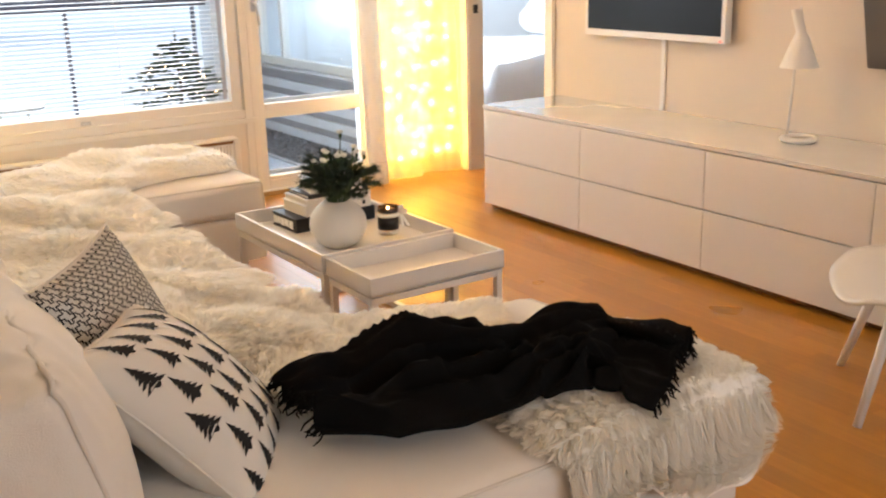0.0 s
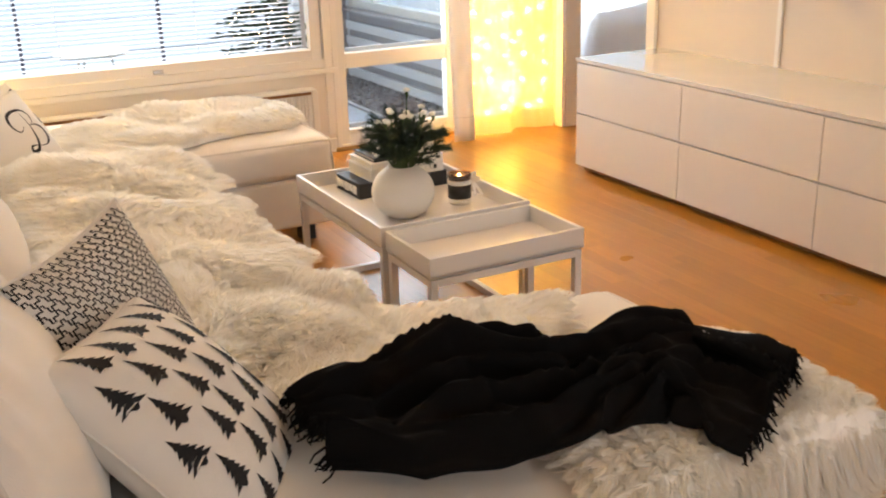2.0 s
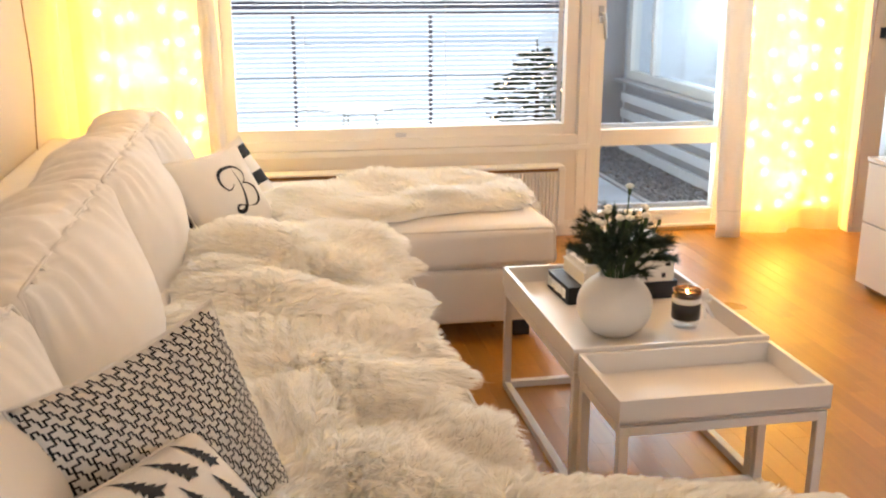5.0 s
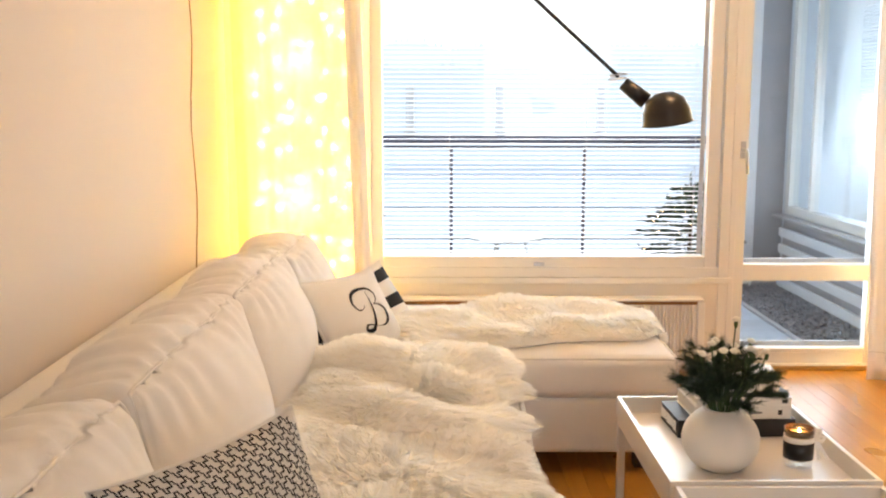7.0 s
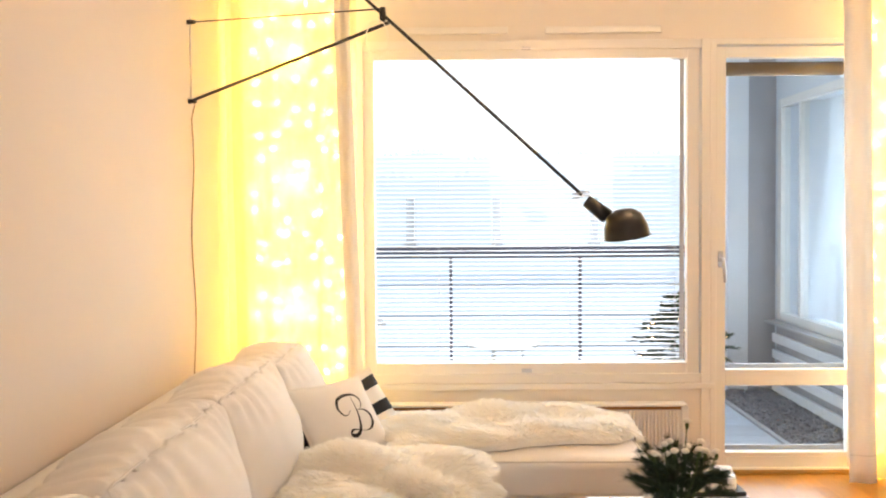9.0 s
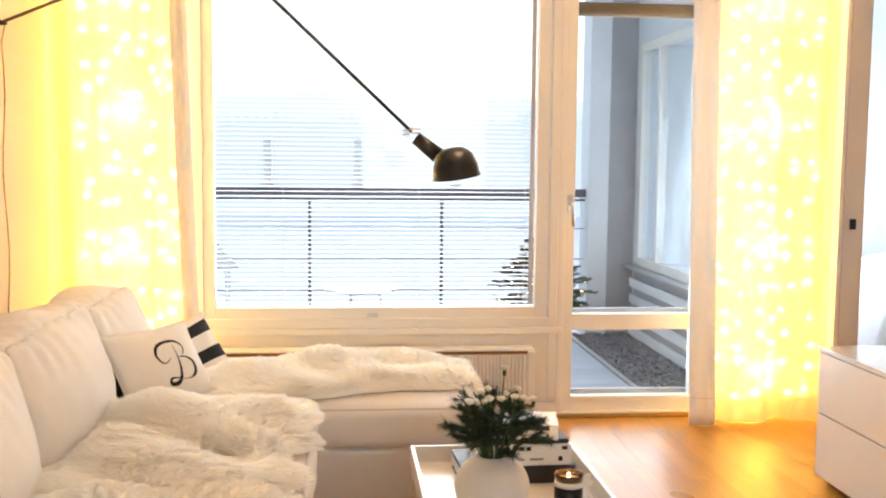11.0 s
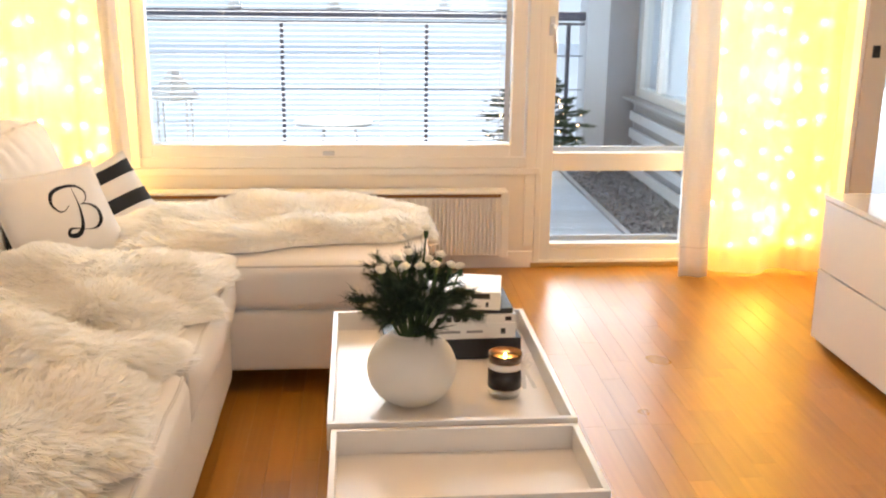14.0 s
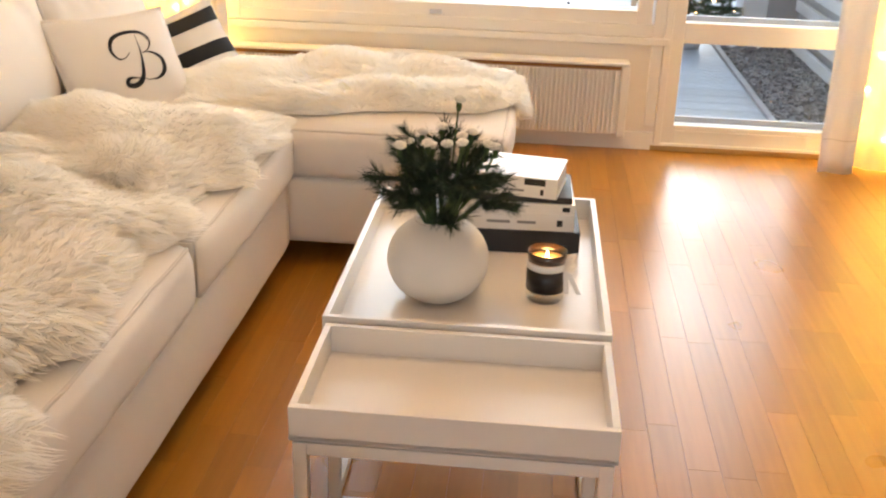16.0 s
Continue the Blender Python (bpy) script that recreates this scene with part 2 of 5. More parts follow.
def lathe(profile, sides=40, place=(0, 0, 0), bm=None):
    """A turned body from (radius, height) pairs."""
    bm = bm or bmesh.new()
    rings = []
    for r, z in profile:
        if r < 1e-5:
            rings.append([bm.verts.new((place[0], place[1], place[2] + z))])
        else:
            rings.append([bm.verts.new((place[0] + r * math.cos(a), place[1] + r * math.sin(a), place[2] + z)) for a in (2 * math.pi * k / sides for k in range(sides))])
    for a, b in zip(rings, rings[1:]):
        for k in range(sides):
            j = (k + 1) % sides
            loop = [a[k % len(a)], a[j % len(a)], b[j % len(b)], b[k % len(b)]]
            loop = [v for i, v in enumerate(loop) if v not in loop[:i]]
            if len(loop) > 2:
                bm.faces.new(loop)
    bmesh.ops.recalc_face_normals(bm, faces=bm.faces)
    return bm


def cushion(sx, sy, sz, radius, puff=(0, 0, 0), wrinkle=0.0, seed=0, n=18, sag=0.0, edge=None):
    """A soft block centred at 0: rounded edges, puffed faces, small wrinkles."""
    bm = bmesh.new()
    half = Vector((sx / 2, sy / 2, sz / 2))
    steps = [math.copysign(abs(s) ** 0.75, s) for s in (2 * k / n - 1 for k in range(n + 1))]
    for axis in range(3):
        for sign in (-1, 1):
            grid = []
            for a in steps:
                row = []
                for b in steps:
                    p = Vector((0, 0, 0))
                    p[axis], p[(axis + 1) % 3], p[(axis + 2) % 3] = sign, a, b
                    row.append(bm.verts.new(p))
                grid.append(row)
            for i in range(n):
                for j in range(n):
                    loop = (grid[i][j], grid[i + 1][j], grid[i + 1][j + 1], grid[i][j + 1])
                    bm.faces.new(loop if sign > 0 else loop[::-1])
    bmesh.ops.remove_doubles(bm, verts=bm.verts, dist=1e-5)
    inner = Vector([max(h - radius, h * 0.05) for h in half])
    for v in bm.verts:
        u = v.co.copy()
        p = Vector([u[k] * half[k] for k in range(3)])
        q = Vector([max(-inner[k], min(inner[k], p[k])) for k in range(3)])
        d = p - q
        if d.length > 1e-6:
            p = q + Vector([d[k] * min(1, radius / max(d.length, 1e-6)) for k in range(3)])
        for k in range(3):
            a, b = u[(k + 1) % 3], u[(k + 2) % 3]
            p[k] += puff[k] * u[k] * (1 - a * a) * (1 - b * b)
        if sag:
            p.z -= sag * (1 - u.x * u.x) * max(0, u.z)
        if wrinkle:
            w = noise.noise(Vector((p.x * 9, p.y * 9, p.z * 9 + seed * 7.3))) + 0.5 * noise.noise(Vector((p.x * 24 + seed, p.y * 24, p.z * 24)))
            p += p.normalized() * w * wrinkle
        v.co = p
        if edge is not None and sum(abs(c) > 0.999 for c in u) > 1:
            edge[(round(u.x, 4), round(u.y, 4), round(u.z, 4))] = v
    return bm


def grid_sheet(nu, nv, f, bm=None):
    """A sheet of nu by nv cells through f(u, v), u and v from 0 to 1."""
    bm = bm or bmesh.new()
    vs = [[bm.verts.new(f(i / nu, j / nv)) for j in range(nv + 1)] for i in range(nu + 1)]
    for i in range(nu):
        for j in range(nv):
            bm.faces.new((vs[i][j], vs[i + 1][j], vs[i + 1][j + 1], vs[i][j + 1]))
    return bm


def ribbon(points, widths, lift, f, bm=None):
    """A flat stroke drawn on the surface f(u, v, lift)."""
    bm = bm or bmesh.new()
    left, right = [], []
    for i, (u, v) in enumerate(points):
        a, b = points[max(i - 1, 0)], points[min(i + 1, len(points) - 1)]
        dx, dy = b[0] - a[0], b[1] - a[1]
        d = math.hypot(dx, dy) or 1
        w = widths[i] if isinstance(widths, (list, tuple)) else widths
        left.append(bm.verts.new(f(u - dy / d * w, v + dx / d * w, lift)))
        right.append(bm.verts.new(f(u + dy / d * w, v - dx / d * w, lift)))
    for i in range(len(points) - 1):
        bm.faces.new((right[i], right[i + 1], left[i + 1], left[i]))
    return bm


# ---- the setting ----
X0, X1, Y0, Y1, TOP = -0.16, 3.55, -2.8, 5.10, 2.55


def structure(name, bm, material, label, category="wall"):
    return tagged(finish(name, bm, material), label, category, kind="structure")


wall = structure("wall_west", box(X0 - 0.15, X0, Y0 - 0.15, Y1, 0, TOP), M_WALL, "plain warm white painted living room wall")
bm = box(X0 - 0.15, 0.47, Y1, Y1 + 0.2, 0, TOP)
box(0.47, 2.21, Y1, Y1 + 0.2, 0, 0.455, bm=bm), box(0.47, 2.21, Y1, Y1 + 0.2, 2.135, TOP, bm=bm)
box(2.21, 2.97, Y1, Y1 + 0.2, 2.135, TOP, bm=bm), box(2.97, X1 + 0.1, Y1, Y1 + 0.2, 0, TOP, bm=bm)
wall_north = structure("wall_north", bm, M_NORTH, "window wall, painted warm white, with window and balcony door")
bm = box(X1, X1 + 0.1, Y0 - 0.15, 4.17, 0, TOP)
box(X1, X1 + 0.1, 4.17, 4.9, 2.1, TOP, bm=bm), box(X1, X1 + 0.1, 4.9, Y1, 0, TOP, bm=bm)
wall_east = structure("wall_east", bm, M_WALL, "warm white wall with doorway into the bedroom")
bm = box(X0 - 0.15, 1.3, Y0 - 0.15, Y0, 0, TOP)
box(1.3, 3.1, Y0 - 0.15, Y0, 0, 0.8, bm=bm), box(1.3, 3.1, Y0 - 0.15, Y0, 2.1, TOP, bm=bm), box(3.1, X1 + 0.1, Y0 - 0.15, Y0, 0, TOP, bm=bm)
structure("wall_south", bm, M_WALL, "plain painted wall with a window opening")
structure("ceiling", box(X0 - 0.15, 6.8, Y0 - 0.15, 7.9, TOP, TOP + 0.15), M_CEIL, "plain white ceiling", "ceiling")
# bedroom shell
bm = box(X1 + 0.1, X1 + 0.2, Y1 + 0.2, 5.5, 0, TOP)
WX = 3.32
box(WX, X1 + 0.1, 5.3, 5.5, 0, TOP, bm=bm)
box(WX, X1 + 0.1, 5.5, 7.52, 0, 0.5, bm=bm), box(WX, X1 + 0.1, 5.5, 7.52, 2.1, TOP, bm=bm), box(WX, X1 + 0.1, 7.52, 7.75, 0, TOP, bm=bm)
structure("bedroom_wall_west", bm, M_GREYWALL, "pale grey bedroom wall with a window")
structure("bedroom_wall_north", box(X1 - 0.05, 6.8, 7.75, 7.9, 0, TOP), M_GREYWALL, "pale grey painted bedroom wall")
structure("bedroom_wall_east", box(6.65, 6.8, 2.8, 7.75, 0, TOP), M_GREYWALL, "pale grey painted bedroom wall")
structure("bedroom_wall_south", box(X1 + 0.1, 6.65, 2.65, 2.8, 0, TOP), M_GREYWALL, "pale grey painted bedroom wall")
structure("bedroom_floor", box(X1 + 0.004, 6.65, 2.8, 7.75, -0.06, -0.001), M_OAKREST, "oak floor of the bedroom", "floor")
floor = structure("floor", box(X0, X1 + 0.004, Y0, Y1 + 0.2, -0.08, -0.006), M_DARKGAP, "golden oak parquet floor with a satin lacquer", "floor")


# ---- window, door, radiator ----
def frame_bars(x0, x1, z0, z1, w, y0, y1, bevel=0.004):
    """Four bars of a frame round an opening, in one mesh."""
    bm = box(x0, x0 + w, y0, y1, z0, z1, bevel)
    box(x1 - w, x1, y0, y1, z0, z1, bevel, bm)
    box(x0 + w, x1 - w, y0 + 0.002, y1 - 0.002, z0, z0 + w, bevel, bm)
    return box(x0 + w, x1 - w, y0 + 0.002, y1 - 0.002, z1 - w, z1, bevel, bm)


window = thing("window_1", "large white-framed living room window", "window", kind="structure")
part("window_frame", frame_bars(0.47, 2.21, 0.455, 2.135, 0.045, Y1 - 0.012, Y1 + 0.14), M_TRIM, window)
part("sash", frame_bars(0.507, 2.158, 0.492, 2.105, 0.06, Y1 + 0.002, Y1 + 0.05), M_TRIM, window)
part("pane", box(0.55, 2.12, Y1 + 0.1, Y1 + 0.106, 0.535, 2.07), M_PANE, window).visible_shadow = False
part("sill", box(0.45, 2.23, Y1 - 0.022, Y1 + 0.002, 0.425, 0.453, 0.004), M_TRIM, window)
part("catch", box(1.285, 1.335, Y1 - 0.012, Y1 + 0.002, 0.508, 0.526, 0.003), M_STEEL, window, "small metal window catch")
part("catch", box(1.29, 1.335, Y1 - 0.012, Y1 + 0.002, 2.088, 2.104, 0.003), M_STEEL, window, "small metal window catch")
for x0, x1 in ((0.7, 1.225), (1.405, 1.97)):
    vent = tagged(finish("air_vent", box(x0, x1, Y1 - 0.022, Y1 - 0.001, 2.165, 2.2, 0.006), M_TRIM), "narrow white air inlet above the window", "air vent")
blind = thing("venetian_blind", "open white venetian blind between the panes", "blind", (1.332, Y1 + 0.073, 0))
part("headrail", box(-0.77, 0.77, -0.012, 0.012, 2.045, 2.072, 0.003), M_SLAT, blind)
part("bottom_rail", box(-0.77, 0.77, -0.012, 0.012, 0.54, 0.554, 0.003), M_SLAT, blind)
first = None
for k in range(66):
    m = pose(0, 0, 0.568 + k * 0.0224, 5)
    if first:
        twin("slat", first, blind, m)
    else:
        first = part("slat", grid_sheet(1, 4, lambda u, v: Vector((u * 1.536 - 0.768, v * 0.024 - 0.012, 0.0022 * (1 - (2 * v - 1) ** 2)))), M_SLAT, blind)
        first.matrix_basis = m
for x in (-0.45, 0.2, 0.72):
    part("ladder_cord", tube([(x, -0.013, 0.56), (x, -0.013, 2.05)], 0.0012, sides=5), M_SLAT, blind)
part("ladder_tape", box(0.742, 0.764, -0.0145, -0.0135, 0.56, 2.05), M_DARKWALL, blind)

door = thing("door_1", "white glazed balcony door, closed, with two panes", "door", kind="structure")
part("door_frame", frame_bars(2.21, 2.97, 0.0, 2.135, 0.03, Y1 - 0.012, Y1 + 0.14), M_TRIM, door)
bm = frame_bars(2.233, 2.945, 0.028, 2.097, 0.055, Y1 + 0.003, Y1 + 0.06)
box(2.288, 2.89, Y1 + 0.005, Y1 + 0.058, 0.435, 0.515, 0.004, bm)
box(2.288, 2.89, Y1 + 0.005, Y1 + 0.058, 0.083, 0.105, 0.004, bm)
part("leaf", bm, M_TRIM, door)
part("upper_pane", box(2.28, 2.9, Y1 + 0.03, Y1 + 0.036, 0.5, 2.07), M_PANE, door).visible_shadow = False
part("lower_pane", box(2.28, 2.9, Y1 + 0.03, Y1 + 0.036, 0.09, 0.45), M_PANE, door).visible_shadow = False
part("rebate", box(2.286, 2.892, Y1 + 0.06, Y1 + 0.075, 0.515, 0.535), M_DARKWALL, door, "dark rubber glazing strip")
part("rebate", box(2.286, 2.892, Y1 + 0.06, Y1 + 0.075, 0.105, 0.128), M_DARKWALL, door, "dark rubber glazing strip")
part("threshold", box(2.2, 2.98, Y1 - 0.02, Y1 - 0.012, 0.001, 0.022, 0.003), paint("worn_brass", (0.45, 0.30, 0.12), 0.4, 0.6), door, "brassy threshold strip")
handle = part("handle", tube([(2.262, Y1 - 0.002, 1.06), (2.262, Y1 - 0.045, 1.06), (2.264, Y1 - 0.05, 1.05), (2.272, Y1 - 0.05, 0.95)], [0.011, 0.009, 0.009, 0.008], sides=10), M_STEEL, door, "chrome lever handle", True)
part("escutcheon", box(2.25, 2.274, Y1 - 0.007, Y1 + 0.004, 1.02, 1.1, 0.003), M_STEEL, handle)
# the roll's brown is its shade against the daylight, put into the colour
rolled = thing("roller_blind", "rolled-up blind at the top of the balcony door, backlit shade in its brown", "blind", (2.585, Y1 + 0.1, 2.0))
part("roll", tube([(-0.3, 0, 0), (0.3, 0, 0)], 0.034, sides=14), paint("backlit_blind_cloth", (0.16, 0.10, 0.05), 0.8, var=0.2, bump=0.3), rolled, smooth=True)
part("bracket", box(-0.306, -0.3, -0.03, 0.03, -0.04, 0.04), M_SLAT, rolled), part("bracket", box(0.3, 0.306, -0.03, 0.03, -0.04, 0.04), M_SLAT, rolled)

# panelled strip between window and door, skirting
tagged(finish("trim", box(2.165, 2.208, Y1 - 0.014, Y1 - 0.001, 0.1, 2.135, 0.003), M_TRIM), "white casing strip between window and door", "trim", kind="structure")
tagged(finish("baseboard", box(X0 + 0.02, 2.208, Y1 - 0.016, Y1 - 0.001, 0.0, 0.075, 0.004), M_TRIM), "white painted skirting board", "baseboard", kind="structure")
tagged(finish("baseboard", box(X1 - 0.015, X1 - 0.001, Y0, 4.1, 0.0, 0.075, 0.004), M_TRIM), "white painted skirting board", "baseboard", kind="structure")
tagged(finish("trim", box(X1 - 0.022, X1 - 0.001, 4.105, 4.168, 0, 2.16, 0.003), M_TRIM), "white door casing at the bedroom opening", "trim", kind="structure")
tagged(finish("trim", box(X1 - 0.022, X1 - 0.001, 4.903, 4.97, 0, 2.16, 0.003), M_TRIM), "white door casing at the bedroom opening", "trim", kind="structure")
tagged(finish("strike_plate", box(X1 + 0.03, X1 + 0.06, 4.893, 4.899, 0.95, 1.0), M_BLACK), "dark latch plate on the bedroom door jamb", "latch plate")

radiator = thing("radiator", "long low cream convector radiator with fine vertical ribs", "radiator", (1.28, Y1 - 0.06, 0))
part("body", box(-0.79, 0.79, -0.03, 0.035, 0.075, 0.352, 0.008), M_TRIM, radiator)
part("top_grille", box(-0.8, 0.8, -0.045, 0.045, 0.354, 0.366, 0.004), M_TRIM, radiator)
# brown strip on the body paints the shaded line below the grille
part("grille_shade", box(-0.78, 0.78, -0.034, -0.029, 0.338, 0.3525), M_DARKGAP, radiator, "dark strip standing for the shade under the top grille")
part("end_cap", box(0.77, 0.805, -0.046, 0.04, 0.07, 0.352, 0.006), M_TRIM, radiator), part("end_cap", box(-0.805, -0.77, -0.046, 0.04, 0.07, 0.352, 0.006), M_TRIM, radiator)
rib = None
for k in range(86):
    m = pose(-0.755 + k * 0.0177, -0.037, 0.21)
    rib = twin("rib", rib, radiator, m) if rib else part("rib", box(-0.0048, 0.0048, -0.012, 0.007, -0.125, 0.125, 0.003, segments=1), M_TRIM, radiator)
    rib.matrix_basis = m


# ---- curtains with fairy lights ----
def curtain(x0, x1, y, seed, lining):
    r = random.Random(seed)
    waves = [(r.uniform(16, 24), r.uniform(0, 6), 0.036), (r.uniform(34, 48), r.uniform(0, 6), 0.013), (r.uniform(70, 90), r.uniform(0, 6), 0.004)]

    def f(u, v):
        x = x0 + (x1 - x0) * u
        z = 0.012 + (TOP - 0.05 - 0.012) * v
        pinch = 1 - 0.18 * (1 - v) * 0.5
        dy = sum(a * math.sin(w * x + p + 0.5 * math.sin(z * 1.3 + p)) for w, p, a in waves)
        xx = (x0 + x1) / 2 + (x - (x0 + x1) / 2) * (1.0 + 0.04 * math.sin(2.2 * z + seed) * (1 - v))
        return Vector((xx, y + dy * (0.7 + 0.5 * (1 - v)) * pinch, z))

    whole = thing("curtain", "floor-length sheer cream curtain lit from behind by fairy lights", "curtain", group="curtains at the window")
    part("cloth", grid_sheet(110, 40, f), M_CURTAIN, whole, smooth=True)
    hem = grid_sheet(110, 2, lambda u, v: f(u, v * 0.045) + Vector((0, -0.0025, 0)))
    part("hem", hem, M_CURTAIN, whole, "double-stitched bottom hem", True)
    part("track", box(x0 - 0.03, x1 + 0.03, y - 0.02, y + 0.02, TOP - 0.045, TOP - 0.002, 0.004), M_TRIM, whole)
    # doubled selvedge, too thick to let the lights through
    a, b, flare = lining

    def turned_edge(u, v):
        z = 0.008 + (TOP - 0.06) * v
        x = a + (b - a) * u + flare * (1 - v) ** 1.3
        return Vector((x, y - 0.062 + 0.012 * math.sin(u * 7 + 0.6 * math.sin(2 * z)), z))

    edge = part("selvedge", grid_sheet(16, 40, turned_edge), M_SELVEDGE, whole, "doubled opaque white edge", True)
    thick = edge.modifiers.new("thickness", "SOLIDIFY")
    thick.thickness = 0.004
    stitch = grid_sheet(16, 1, lambda u, v: turned_edge(u, 0.052 + 0.0016 * v) + Vector((0, -0.004, 0)))
    part("stitch", stitch, M_PIPE, whole, "hem stitching")
    return f


M_SELVEDGE = sheer("white_cotton_lining", (0.93, 0.90, 0.86), 0.0, 0.32)
LEFT_CURTAIN = curtain(-0.10, 0.5, 4.95, 3, (0.40, 0.47, 0.07))
RIGHT_CURTAIN = curtain(2.88, 3.47, 4.95, 8, (2.77, 2.90, 0.05))


def fairy_lights(cloth, u0, u1, count, seed):
    """Strings of bulbs hanging close behind the folds of a curtain."""
    r = random.Random(seed)
    lights = thing("fairy_lights", "string of glowing warm white fairy lights behind the curtain", "string lights")
    bulb = None
    for s in range(count):
        u = u0 + (u1 - u0) * (s + 0.5) / count
        drift = [r.uniform(-0.05, 0.05) for k in range(19)]
        pts = [cloth(min(0.99, max(0.01, u + drift[k])), 0.985 - k * 0.0515 + r.uniform(-0.018, 0.018)) + Vector((0, r.uniform(0.012, 0.034), 0)) for k in range(19)]
        part("cable", tube(pts, 0.0012, sides=4), M_TRIM, lights)
        for p in pts:
            m = Matrix.Translation(p)
            if bulb:
                twin("bulb", bulb, lights, m)
            else:
                sp = bmesh.new()
                bmesh.ops.create_icosphere(sp, subdivisions=1, radius=0.009)
                bulb = part("bulb", sp, M_BULB, lights)
                bulb.matrix_basis = m


fairy_lights(LEFT_CURTAIN, 0.15, 0.93, 6, 1)
fairy_lights(RIGHT_CURTAIN, 0.10, 0.97, 6, 2)


# ---- sofa ----
def seam(points, parent, radius=0.004):
    return part("piping", tube(points, radius, sides=6), M_PIPE, parent, smooth=True)


def sofa_unit(name, label, x0, x1, y0, y1, cushions, seat=0.43):
    unit = thing(name, label, "sofa", group="sections of the corner sofa")
    bm = cushion(x1 - x0 - 0.012, y1 - y0 - 0.008, 0.20, 0.02, (0.004, 0.004, 0), 0.003, seed=x1 * 3)
    bmesh.ops.translate(bm, verts=bm.verts, vec=((x0 + x1) / 2, (y0 + y1) / 2, 0.175))
    part("base", bm, M_SOFA, unit, smooth=True)
    for (a0, a1, b0, b1) in cushions:
        edge = {}
        bm = cushion(a1 - a0, b1 - b0, 0.15, 0.035, (0.012, 0.01, 0.022), 0.005, seed=b0 * 5, n=26, edge=edge)
        bmesh.ops.translate(bm, verts=bm.verts, vec=((a0 + a1) / 2, (b0 + b1) / 2, seat - 0.085))
        front = [edge[k].co.copy() for k in sorted((k for k in edge if k[0] > 0.999 and k[2] > 0.999), key=lambda k: k[1])]
        flank = [edge[k].co.copy() for k in sorted((k for k in edge if k[1] < -0.999 and k[2] > 0.999), key=lambda k: k[0])]
        under = [edge[k].co.copy() for k in sorted((k for k in edge if k[0] > 0.999 and k[2] < -0.999), key=lambda k: k[1])]
        corner = [edge[k].co.copy() for k in sorted((k for k in edge if k[0] > 0.999 and k[1] < -0.999), key=lambda k: k[2])]
        part("seat_cushion", bm, M_SOFA, unit, smooth=True)
        for line in (front, flank, under, corner):
            seam(line, unit, 0.0042)
    for lx in (x0 + 0.1, x1 - 0.1):
        for ly in (y0 + 0.1, y1 - 0.1):
            part("leg", box(lx - 0.03, lx + 0.03, ly - 0.03, ly + 0.03, 0, 0.085, 0.004), M_BLACK, unit)
    return unit


middle = sofa_unit("sofa_middle_section", "white cotton-covered sofa seat with two seat cushions", 0.05, 1.07, 1.905, 3.695, ((0.2, 1.08, 1.91, 2.875), (0.2, 1.08, 2.885, 3.69)))
far_chaise = sofa_unit("sofa_chaise", "white cotton-covered chaise section under the window", 0.05, 1.655, 3.7, 4.62, ((0.2, 1.66, 3.7, 4.6),))
near_chaise = sofa_unit("sofa_chaise", "white cotton-covered chaise section with fur and black throw", 0.05, 1.615, 1.15, 1.9, ((0.2, 1.62, 1.14, 1.9),))


def back_cushion(y0, y1, top, lean, parent, seed):
    """A big loose box cushion, plump in front, leaning on the wall, gathered along the piped edge."""
    m = pose(0.225, (y0 + y1) / 2, top - 0.235, 0, -lean, 0)
    edge = {}
    bm = cushion(0.25, y1 - y0, 0.46, 0.05, (0.095, 0.0, 0.034), 0.006, seed=seed, n=40, edge=edge)
    hems = {edge[k] for k in edge if k[0] > 0.999}
    for v in bm.verts:
        near = max(0.0, (v.co.z - 0.02) / 0.21)
        gather = math.sin(v.co.y * 62 + 3 * math.sin(v.co.y * 9 + seed) + seed)
        if v in hems:
            continue
        v.co.x -= 0.013 * near ** 2 * gather * (1 if v.co.x > 0 else 0.2)
        v.co.z += 0.007 * gather * max(0, near - 0.6) * 2 + 0.01 * math.sin(v.co.y * 14 + seed) * near
    line = [edge[k].co.copy() for k in sorted((k for k in edge if k[0] > 0.999 and k[1] < -0.999 and k[2] < 0.999), key=lambda k: k[2])]
    line += [edge[k].co.copy() for k in sorted((k for k in edge if k[0] > 0.999 and k[2] > 0.999), key=lambda k: k[1])]
    line += [edge[k].co.copy() for k in sorted((k for k in edge if k[0] > 0.999 and k[1] > 0.999 and k[2] < 0.999), key=lambda k: -k[2])]
    pipe = tube([m @ p for p in line], 0.0042, sides=6)
    bmesh.ops.transform(bm, matrix=m, verts=bm.verts)
    ob = part("back_cushion", bm, M_SOFA, parent, smooth=True)
    part("piping", pipe, M_PIPE, ob, smooth=True)


back_cushion(3.87, 4.56, 0.735, 14, far_chaise, 1)
back_cushion(3.05, 3.86, 0.757, 14, middle, 2)
back_cushion(2.12, 3.04, 0.757, 14, middle, 3)
back_cushion(1.19, 2.11, 0.757, 14, near_chaise, 4)
part("backrest", box(X0 + 0.01, 0.05, 1.15, 4.62, 0.09, 0.62, 0.02), M_SOFA, middle)


